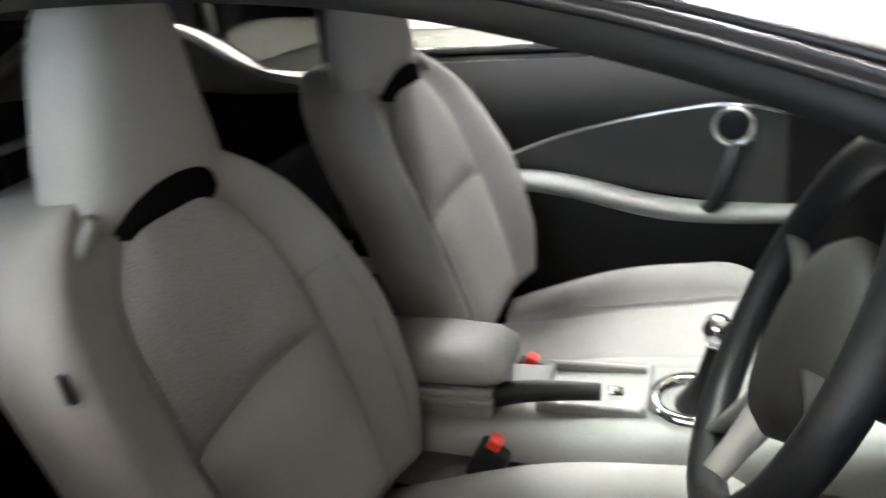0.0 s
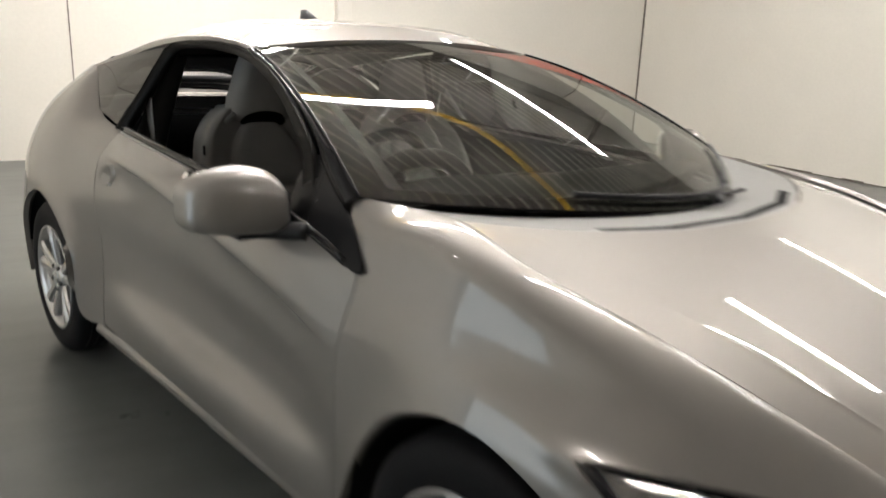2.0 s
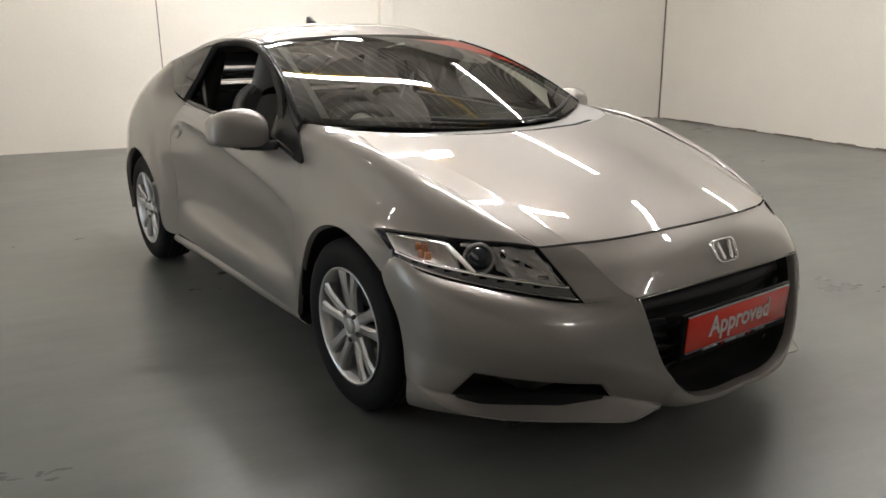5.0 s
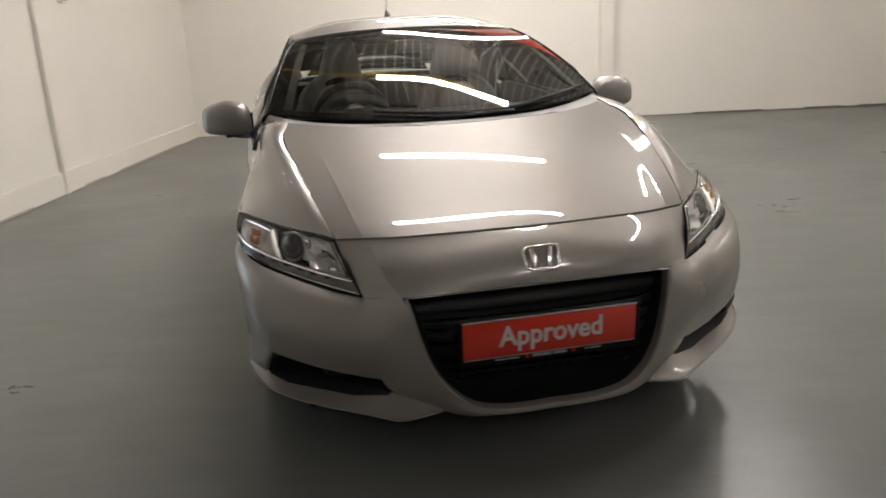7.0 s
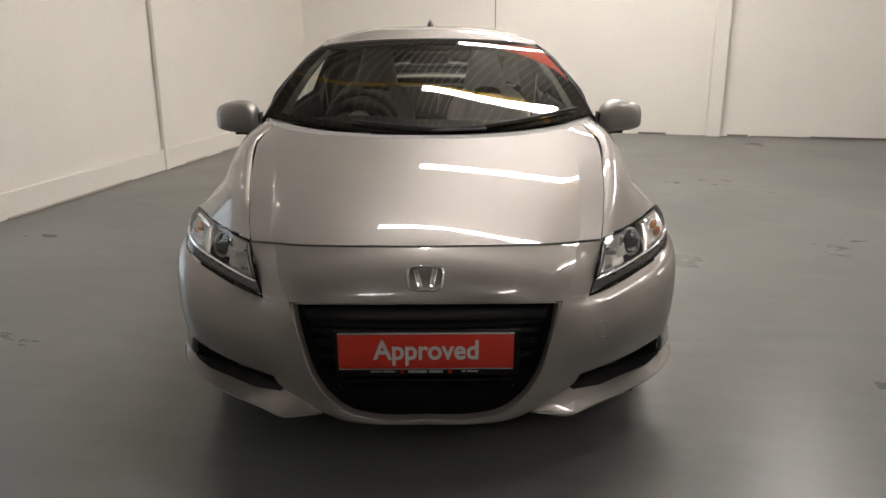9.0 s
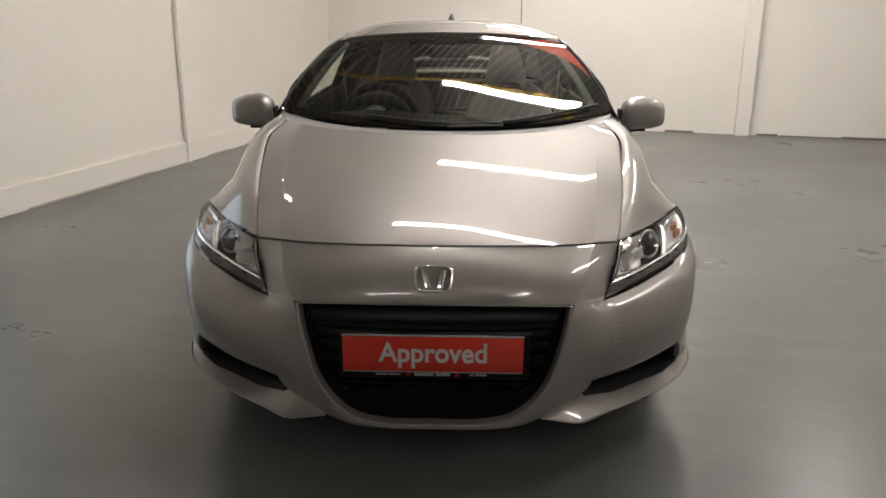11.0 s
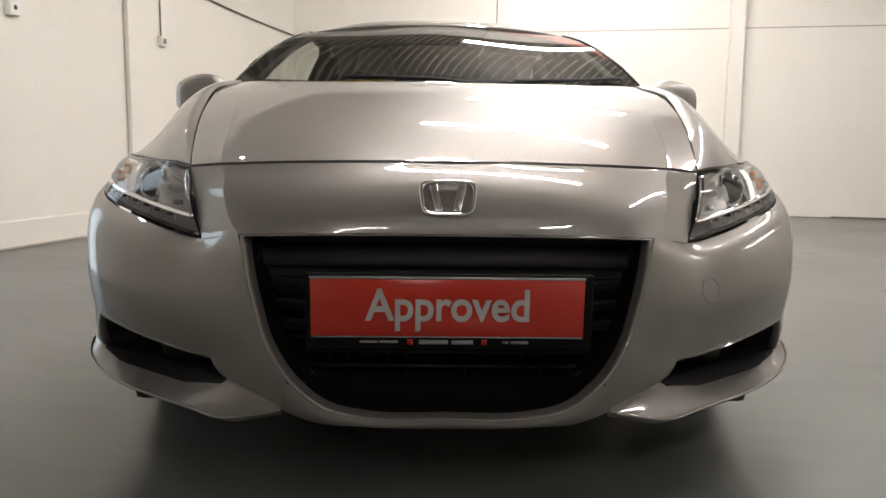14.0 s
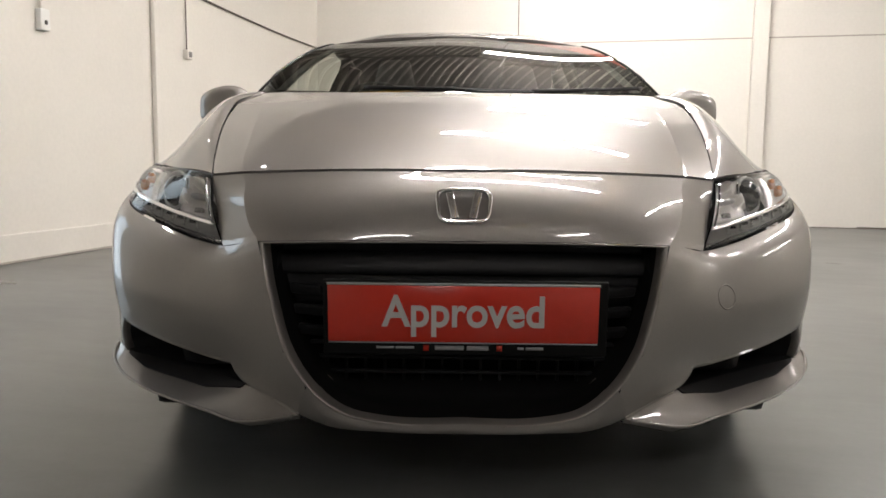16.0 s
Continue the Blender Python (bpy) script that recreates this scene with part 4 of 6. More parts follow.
ridge = [tuple(np.array(a) * 0.74 + np.array(b) * 0.26 + np.array([0, 0, h])) for a, b, h in zip(fender_rows[0], fender_rows[1], (0.002, 0.009, 0.012, 0.011, 0.007, 0.002, 0.0))]
fender_rows.insert(1, ridge)
fender_rows[2] = [(x - h * 0.5, y, z - h) for (x, y, z), h in zip(fender_rows[2], (0.002, 0.006, 0.009, 0.009, 0.006, 0.002, 0.0))]
for s in BOTH:
    wing = sheet("front_wing", relaxed(patch(fender_rows, 56, 56), 30), PAINT, car, s, flange=0.02, gap=0.002, label="taupe metallic front wing")

# ---- doors and sills ----
quarter_rows = [
    [(0.732, 1.885, 0.962), (0.706, 2.17, 1.003), (0.655, 2.33, 1.08), (0.603, 2.48, 1.152), (0.58, 2.75, 1.10), (0.54, 3.04, 0.97)],
    [(0.810, 1.895, 0.88), (0.805, 2.14, 0.91), (0.79, 2.30, 0.965), (0.765, 2.50, 0.99), (0.72, 2.78, 0.97), (0.64, 3.04, 0.88)],
    [(0.838, 1.91, 0.74), (0.848, 2.09, 0.755), (0.855, 2.24, 0.80), (0.85, 2.46, 0.83), (0.82, 2.77, 0.79), (0.73, 3.06, 0.70)],
    [(0.815, 1.94, 0.57), (0.842, 2.06, 0.58), (0.868, 2.17, 0.66), (0.874, 2.44, 0.73), (0.856, 2.72, 0.65), (0.79, 3.02, 0.45)],
    [(0.82, 1.975, 0.235), (0.858, 2.085, 0.25), (0.874, 2.13, 0.50), (0.88, 2.435, 0.674), (0.874, 2.72, 0.53), (0.85, 2.79, 0.25)],
]

fender_back = patch(fender_rows, 56, 56)[:, -1]
quarter_front = patch(quarter_rows, 56, 40)[:, 0]


def edge_at(edge, z):
    o = np.argsort(edge[:, 2])
    return (float(np.interp(z, edge[o, 2], edge[o, 0])), float(np.interp(z, edge[o, 2], edge[o, 1])), z)


# heights of the door's lines at its front edge, three stations, and its rear edge
door_rows = []
for front, stations, back in (
    (0.838, [(0.797, 0.62, 0.884), (0.787, 0.95, 0.915), (0.765, 1.40, 0.938)], 0.962),
    (0.800, [(0.830, 0.63, 0.845), (0.828, 0.95, 0.881), (0.814, 1.40, 0.911)], 0.930),
    (0.725, [(0.848, 0.64, 0.790), (0.849, 0.95, 0.838), (0.842, 1.40, 0.889)], 0.906),
    (0.652, [(0.853, 0.65, 0.724), (0.854, 0.95, 0.786), (0.850, 1.40, 0.866)], 0.884),
    (0.638, [(0.840, 0.65, 0.711), (0.839, 0.95, 0.773), (0.837, 1.40, 0.854)], 0.873),
    (0.54, [(0.822, 0.66, 0.59), (0.814, 0.95, 0.63), (0.812, 1.40, 0.68)], 0.72),
    (0.46, [(0.802, 0.67, 0.49), (0.788, 0.95, 0.51), (0.785, 1.40, 0.55)], 0.58),
    (0.385, [(0.806, 0.68, 0.400), (0.794, 0.95, 0.41), (0.792, 1.40, 0.435)], 0.46),
    (0.345, [(0.836, 0.68, 0.352), (0.836, 0.95, 0.356), (0.835, 1.40, 0.368)], 0.38),
    (0.226, [(0.836, 0.68, 0.230), (0.830, 0.95, 0.233), (0.824, 1.40, 0.235)], 0.24),
):
    door_rows.append([edge_at(fender_back, front), *stations, edge_at(quarter_front, back)])
sill_rows = [
    [(0.838, 0.455, 0.222), (0.836, 0.95, 0.229), (0.824, 1.45, 0.229), (0.830, 2.03, 0.229)],
    [(0.840, 0.455, 0.20), (0.842, 0.95, 0.20), (0.838, 1.45, 0.20), (0.840, 2.05, 0.20)],
    [(0.82, 0.46, 0.172), (0.81, 0.95, 0.165), (0.80, 1.45, 0.16), (0.81, 2.05, 0.16)],
    [(0.70, 0.46, 0.15), (0.70, 0.95, 0.15), (0.70, 1.45, 0.15), (0.70, 2.05, 0.15)],
]
for s in BOTH:
    door = sheet("door", patch(door_rows, 60, 90), PAINT, car, s, flange=0.02, gap=0.0015, label="taupe metallic door with a grab handle")
    sheet("sill", patch([[(x - 0.014, y, z) for x, y, z in r] for r in sill_rows], 30, 12), PAINT, car, s, flange=0, gap=0, label="painted sill below the door")
    # flush handle with a finger recess
    skin = patch(door_rows, 60, 90).reshape(-1, 3)
    hx = float(skin[np.argmin(np.abs(skin[:, 1] - 1.80) + np.abs(skin[:, 2] - 0.83)), 0])
    hm = pose(s * (hx - 0.001), 1.80, 0.825, 0, 0, 0)
    recess = [(0.0, 0.072 * math.cos(a), 0.040 * math.sin(a)) for a in (2 * math.pi * k / 24 for k in range(24))]
    bm = bmesh.new()
    o1 = [bm.verts.new((s * -0.004, y, z - 0.25 * y)) for _, y, z in recess]
    o2 = [bm.verts.new((s * 0.012, y * 0.86, z * 0.86 - 0.25 * y)) for _, y, z in recess]
    o3 = [bm.verts.new((s * 0.002, y * 0.7, z * 0.62 - 0.25 * y)) for _, y, z in recess]
    for a, b in ((o1, o2), (o2, o3)):
        for k in range(24):
            bm.faces.new((a[k], a[(k + 1) % 24], b[(k + 1) % 24], b[k]))
    bm.faces.new(o3)
    handle = part("door_handle", bm, PAINT, door)
    handle.matrix_basis = hm
    part("key_lock", ring_mesh([(0.0, 0.011 * s), (0.008, 0.011 * s), (0.009, 0.004 * s)], 14, "x"), SILVER_TRIM, door, m=pose(s * (hx - 0.004), 1.775, 0.800))

# ---- rear quarter, tail ----
for s in BOTH:
    top = [(x, y, z - (0.045 if s > 0 and k < 2 else 0)) for k, (x, y, z) in enumerate(quarter_rows[0])]
    sheet("rear_quarter", relaxed(patch([top] + quarter_rows[1:], 56, 40), 80), PAINT, car, s, flange=0.02, gap=0.0012, label="taupe metallic rear quarter panel")
    lamp_rows = [[(0.62, 3.05, 0.92), (0.50, 3.11, 0.92)], [(0.65, 3.06, 0.80), (0.54, 3.13, 0.80)]]
    sheet("tail_light", patch([[(x + 0.004, y + 0.01, z) for x, y, z in r] for r in lamp_rows], 10, 8), RED, car, s, flange=0.01, label="red tail light")
tail_rows = [
    [(0, 3.10, 0.985), (0.3, 3.09, 0.98), (0.54, 3.04, 0.97)],
    [(0, 3.16, 0.86), (0.4, 3.14, 0.86), (0.66, 3.04, 0.86)],
    [(0, 3.20, 0.66), (0.4, 3.18, 0.66), (0.74, 3.05, 0.66)],
    [(0, 3.22, 0.45), (0.4, 3.20, 0.45), (0.79, 3.02, 0.45)],
    [(0, 3.15, 0.22), (0.4, 3.13, 0.22), (0.82, 2.80, 0.22)],
]
sheet("tailgate", mirrored(patch(tail_rows, 20, 20)), PAINT, car, flange=0.02)

# ---- roof, screen pillars, glass ----
roof_rows = [
    [(0, 1.209, 1.296), (0.2, 1.213, 1.293), (0.38, 1.222, 1.283), (0.552, 1.241, 1.264)],
    [(0, 1.37, 1.340), (0.2, 1.37, 1.337), (0.38, 1.38, 1.324), (0.562, 1.40, 1.283)],
    [(0, 1.58, 1.358), (0.2, 1.58, 1.355), (0.39, 1.60, 1.340), (0.570, 1.63, 1.288)],
    [(0, 1.95, 1.343), (0.2, 1.95, 1.339), (0.39, 1.95, 1.322), (0.570, 1.93, 1.266)],
    [(0, 2.30, 1.293), (0.2, 2.30, 1.288), (0.39, 2.28, 1.268), (0.575, 2.22, 1.214)],
    [(0, 2.62, 1.222), (0.2, 2.61, 1.216), (0.39, 2.57, 1.198), (0.598, 2.48, 1.156)],
]
sheet("roof", mirrored(patch(roof_rows, 22, 40)), PAINT, car, flange=0.02, label="taupe metallic roof")
SCREEN_CROWN = 0.11
screen_half = []
for v in np.linspace(0, 1, 40):
    row = []
    for u in np.linspace(0, 1, 26):
        bow = (math.sqrt(u * u + 0.12) - 0.3464) / (math.sqrt(1.12) - 0.3464)
        foot = np.array([0.734 * u + 0.010 * u ** 4, 0.10 + 0.33 * bow + 0.060 * u ** 4, 0.936 + 0.026 * bow + 0.010 * u ** 4])
        head = np.array([0.574 * u, 1.205 + 0.030 * bow, 1.291 - 0.031 * bow])
        row.append(foot * (1 - v) + head * v + np.array([0, -0.31, 0.95]) * (SCREEN_CROWN * (1 - 0.75 * u * u) + 0.11 * u ** 3) * v * (1 - v))
    screen_half.append(row)
screen_grid = mirrored(np.array(screen_half))
windscreen = sheet("windscreen", screen_grid, SCREEN_GLASS, car, flange=0, gap=0, label="laminated windscreen with a red corner strip")
# black printed border just inside the screen
nv, nu = screen_grid.shape[:2]
drop = np.array([0, 0.006, -0.010])
for rows_, cols_ in (((0, 3), (0, nu)), ((nv - 4, nv), (0, nu)), ((0, nv), (0, 3)), ((0, nv), (nu - 3, nu))):
    sheet("screen_border", screen_grid[rows_[0]:rows_[1], cols_[0]:cols_[1]] + drop * 0.4, BLACK_GLOSS, windscreen, flange=0.004, gap=0)
# red sun strip behind the top corner on the passenger's side
def glass_at(u, v):
    """A point of the windscreen: u from the middle to the passenger's side, v from its foot to its head."""
    q, k = (nu // 2) * (1 + u), v * (nv - 1)
    q0, k0 = min(int(q), nu - 2), min(int(k), nv - 2)
    g = screen_grid[k0:k0 + 2, q0:q0 + 2]
    return (g[0, 0] * (1 - q + q0) + g[0, 1] * (q - q0)) * (1 - k + k0) + (g[1, 0] * (1 - q + q0) + g[1, 1] * (q - q0)) * (k - k0)


strip_low = [(0.40, 0.965), (0.58, 0.90), (0.72, 0.82), (0.84, 0.705), (0.92, 0.59), (0.965, 0.47), (0.985, 0.36)]
strip_top = [(0.42, 0.970), (0.64, 0.970), (0.84, 0.965), (0.955, 0.945), (0.975, 0.80), (0.985, 0.58), (0.988, 0.37)]
lo, hi = spline([(u, v, 0) for u, v in strip_low], 26), spline([(u, v, 0) for u, v in strip_top], 26)
strip = np.array([[glass_at(*(a[:2] * (1 - k) + b[:2] * k)) + drop * 0.15 for a, b in zip(lo, hi)] for k in (0, 0.25, 0.5, 0.75, 1)])
sheet("sun_strip", strip, STICKER, windscreen, flange=0.002, gap=0, label="red corner strip on the windscreen")
# pale lining of the screen pillars inside the glass
for s in BOTH:
    inner_edge = screen_grid[2:nv - 4:3, nu - 4] + drop * 0.8
    sheet("pillar_lining", np.array([inner_edge + np.array([0.040, 0.016, 0.0]) * k + np.array([-0.006, 0, 0]) * math.sin(math.pi * k) for k in np.linspace(0, 1, 5)]), GREY_TRIM, car, s, flange=0.01, gap=0, label="pale grey pillar lining")

PILLAR_IN = [tuple(screen_grid[k, nu - 1] + np.array([0.001, 0.003, -0.002])) for k in (nv - 1, 31, 23, 15, 7, 0)]
PILLAR_OUT = [(0.592, 1.255, 1.257), (0.624, 1.070, 1.217), (0.660, 0.910, 1.160), (0.694, 0.775, 1.100), (0.730, 0.66, 1.037), (0.767, 0.515, 0.942)]
WINDOW = [(0.744, 1.92, 0.965), (0.662, 1.86, 1.12), (0.596, 1.80, 1.250), (0.592, 1.55, 1.274), (0.584, 1.35, 1.268), (0.600, 1.176, 1.243), (0.627, 1.045, 1.211), (0.661, 0.895, 1.157), (0.700, 0.765, 1.099), (0.732, 0.668, 1.042), (0.758, 0.62, 0.965), (0.785, 0.60, 0.905)]
WINDOW_IN = [(0.738, 1.855, 0.962), (0.664, 1.785, 1.11), (0.604, 1.735, 1.222), (0.598, 1.55, 1.247), (0.598, 1.37, 1.244), (0.616, 1.197, 1.225), (0.641, 1.065, 1.195), (0.674, 0.925, 1.147), (0.712, 0.80, 1.090), (0.742, 0.705, 1.034), (0.764, 0.680, 0.955), (0.786, 0.70, 0.905)]
for s in BOTH:
    mid = [tuple((np.array(a) + np.array(b)) / 2 + np.array([0.006, 0.0, 0.003])) for a, b in zip(PILLAR_IN, PILLAR_OUT)]
    sheet("screen_pillar", patch([PILLAR_IN, mid, PILLAR_OUT], 40, 10), PILLAR_BLACK, car, s, flange=0.008, gap=0, label="gloss black windscreen pillar")
    part("screen_moulding", tube([(x * s, y - 0.002, z + 0.003) for x, y, z in PILLAR_IN], 0.004, 60, 6), PILLAR_BLACK, car)
    rail = [(0.552, 1.241, 1.262), (0.564, 1.40, 1.283), (0.572, 1.63, 1.288), (0.572, 1.93, 1.266), (0.577, 2.22, 1.214), (0.600, 2.48, 1.156)]
    rail_out = [(0.584, 1.255, 1.254), (0.592, 1.38, 1.270), (0.598, 1.63, 1.270), (0.600, 1.85, 1.248), (0.60, 2.2, 1.19), (0.608, 2.48, 1.146)]
    sheet("roof_rail", patch([rail, [tuple((np.array(a) + np.array(b)) / 2 + np.array([0.006, 0, 0.004])) for a, b in zip(rail, rail_out)], rail_out], 40, 6), PAINT, car, s, flange=0.02, gap=0)
    # door window frame: a black band round the opening
    w_out, w_in = spline(WINDOW, 60), spline(WINDOW_IN, 60)
    w_step = w_in + np.array([-0.012, 0, 0.0])
    frame_band = np.array([w_out + np.array([0.004, 0, 0]), w_in + np.array([0.006, 0, 0]), w_step, w_step + (w_out - w_in) * 0.5 + np.array([-0.03, 0, 0])])
    sheet("window_frame", frame_band, SEAL, car, s, flange=0.0, gap=0, label="black door window frame")
    for loop, off, r in ((0.25 * w_in + 0.75 * w_out, 0.005, 0.0028),):
        part("frame_seal", tube([((p[0] + off) * s, p[1], p[2]) for p in loop[::4]], r, 60, 6), SEAL, car)
    # sail panel in front of the door glass, carrying the mirror
    sail = [[(0.732, 0.665, 1.039), (0.758, 0.56, 0.972), (0.778, 0.475, 0.928), (0.816, 0.378, 0.845)], [(0.744, 0.70, 1.010), (0.776, 0.63, 0.945), (0.794, 0.54, 0.898), (0.820, 0.385, 0.838)], [(0.790, 0.71, 0.902), (0.806, 0.62, 0.884), (0.814, 0.52, 0.862), (0.822, 0.400, 0.836)]]
    sheet("mirror_sail", patch(sail, 24, 12), PILLAR_BLACK, car, s, flange=0.012, gap=0, label="black mirror sail panel")
    # belt moulding
    belt = [(0.806, 0.44, 0.846), (0.797, 0.64, 0.890), (0.786, 0.95, 0.918), (0.764, 1.40, 0.942), (0.733, 1.87, 0.967)]
    part("belt_moulding", tube([(x * s, y, z) for x, y, z in belt], 0.013, 40, 8), BLACK_GLOSS, car)
    part("belt_chrome", tube([((x + 0.010) * s, y, z - 0.013) for x, y, z in belt[1:]], 0.005, 40, 6), SILVER_TRIM, car)
    # quarter glass
    low = 0.045 if s > 0 else 0.0
    q_rows = [[(0.738, 1.885, 0.966 - low), (0.722, 2.03, 0.984 - low), (0.706, 2.172, 1.005 - low)], [(0.672, 1.84, 1.11), (0.668, 2.06, 1.11), (0.662, 2.30, 1.075)], [(0.603, 1.79, 1.246), (0.604, 2.12, 1.205), (0.606, 2.475, 1.150)]]
    sheet("quarter_window", patch(q_rows, 20, 20) + np.array([0.003, 0, 0]), TINTED, car, s, flange=0.006, gap=0.003, label="dark tinted rear quarter window")
    if s > 0:
        g_rows = [[(0.78, 0.70, 0.90), (0.76, 1.3, 0.93), (0.725, 1.86, 0.96)], [(0.705, 0.88, 1.05), (0.69, 1.35, 1.10), (0.66, 1.83, 1.11)], [(0.612, 1.21, 1.222), (0.585, 1.45, 1.255), (0.59, 1.77, 1.24)]]
        dg = sheet("door_window", patch(g_rows, 16, 14), CLEAR, car, s, flange=0, gap=0, label="clear closed side window")
        dg.visible_shadow = False
# tailgate glass in two panes with a bar between
up_rows = [[(0, 2.70, 1.190), (0.2, 2.69, 1.187), (0.38, 2.66, 1.17)], [(0, 2.98, 1.082), (0.2, 2.97, 1.08), (0.38, 2.94, 1.065)]]
sheet("tailgate_window", mirrored(patch(up_rows, 12, 8)), CLEAR, car, flange=0, gap=0, label="sloping tailgate glass").visible_shadow = False
surround = [[(0, 2.62, 1.222), (0.25, 2.61, 1.216), (0.52, 2.55, 1.185)], [(0, 2.70, 1.193), (0.25, 2.69, 1.188), (0.53, 2.63, 1.155)]]
sheet("tailgate_surround", mirrored(patch(surround, 12, 4)), BLACK_PLASTIC, car, flange=0.01, gap=0)
for s in BOTH:
    sheet("tailgate_surround", patch([[(0.375, 2.66, 1.172), (0.53, 2.63, 1.155)], [(0.375, 2.95, 1.066), (0.53, 2.92, 1.04)]], 4, 6), BLACK_PLASTIC, car, s, flange=0.01, gap=0)
sheet("lower_tail_window", mirrored(patch([[(0, 3.04, 1.055), (0.2, 3.035, 1.052), (0.42, 2.99, 1.035)], [(0, 3.10, 0.99), (0.2, 3.095, 0.988), (0.46, 3.05, 0.978)]], 12, 5)), CLEAR, car, flange=0, gap=0, label="upright lower tail glass").visible_shadow = False
for s in BOTH:
    sheet("tail_pillar", patch([[(0.598, 2.485, 1.156), (0.50, 2.575, 1.186)], [(0.58, 2.75, 1.102), (0.52, 2.80, 1.10)], [(0.54, 3.04, 0.972), (0.50, 3.05, 0.985)]], 6, 14), PAINT, car, s, flange=0.02, gap=0)
part("spoiler_bar", tube([(-0.53, 2.96, 1.04), (0, 3.05, 1.065), (0.53, 2.96, 1.04)], 0.022, 24, 8), BLACK_PLASTIC, car)
# aerial fin
fin = [[(0.022, 1.80, 1.345), (0, 1.775, 1.349), (-0.022, 1.80, 1.345), (-0.026, 1.88, 1.340), (0, 1.925, 1.338), (0.026, 1.88, 1.340)], [(0.015, 1.825, 1.365), (0, 1.808, 1.366), (-0.015, 1.825, 1.365), (-0.016, 1.885, 1.364), (0, 1.922, 1.362), (0.016, 1.885, 1.364)], [(0.003, 1.878, 1.396), (0, 1.870, 1.396), (-0.003, 1.878, 1.396), (-0.003, 1.905, 1.396), (0, 1.915, 1.395), (0.003, 1.905, 1.396)]]
part("aerial_fin", blob(fin, 18), BLACK_PLASTIC, car, "dark roof aerial fin")

# cowl with vents, and wipers
cowl_rows = [[(x, y + 0.004, z - 0.006) for x, y, z in BONNET_REAR[:-1]] + [(0.660, 0.262, 0.948)], [(0, 0.02, 0.933), (0.25, 0.06, 0.932), (0.46, 0.17, 0.934), (0.59, 0.25, 0.942), (0.69, 0.34, 0.954)], [(x, y - 0.006, z - 0.008) for x, y, z in GLASS_BOTTOM]]
cowl_grid = mirrored(patch(cowl_rows, 22, 10))
cowl = sheet("cowl", cowl_grid, COWL_GREY, car, flange=0.01, gap=0, label="grey plastic scuttle panel with fine vents")
cowl_skin = cowl_grid.reshape(-1, 3)
for k in range(-33, 34):
    x = k * 0.0125
    a = abs(x)
    y = float(np.interp(a, [0, 0.25, 0.45], [-0.006, 0.024, 0.108]))
    part("vent_slot", box(0.0035, 0.028, 0.004, (x, y, float(cowl_skin[np.argmin(np.hypot(cowl_skin[:, 0] - x, cowl_skin[:, 1] - y)), 2])), 0.001, 1), DARK_TRIM, cowl)


def on_screen(x, v, lift=0.012):
    """A point just over the windscreen: x across, v from its foot to its head."""
    u = abs(x) / (0.734 * (1 - v) + 0.574 * v)
    r = screen_grid[:, nu // 2:]
    k, q = v * (r.shape[0] - 1), min(u, 0.999) * (r.shape[1] - 1)
    k0, q0 = int(k), int(q)
    p = r[k0, q0] * (1 - (q - q0)) + r[k0, min(q0 + 1, r.shape[1] - 1)] * (q - q0)
    p2 = r[min(k0 + 1, r.shape[0] - 1), q0] - r[k0, q0]
    p = p + p2 * (k - k0)
    return (math.copysign(p[0], x), p[1] - 0.35 * lift, p[2] + 0.93 * lift)


for x0, v0, x1, v1, px, py in ((-0.32, 0.045, 0.23, 0.012, 0.24, 0.125), (0.24, 0.018, 0.665, 0.060, 0.02, 0.070)):
    wiper = new("wiper")
    under(wiper, car, "black windscreen wiper")
    run = [on_screen(x0 + (x1 - x0) * k / 6, v0 + (v1 - v0) * k / 6) for k in range(7)]
    part("blade", tube(run, 0.0055, 24, 6, 1.4), BLACK_PLASTIC, wiper)
    mid = on_screen((x0 + x1) / 2, (v0 + v1) / 2, 0.016)
    part("arm", tube([(px, py, 0.952), ((px + mid[0]) / 2, (py + mid[1]) / 2 - 0.01, 0.953), mid], [0.008, 0.006, 0.004], 20, 6, 0.7), BLACK_PLASTIC, wiper)

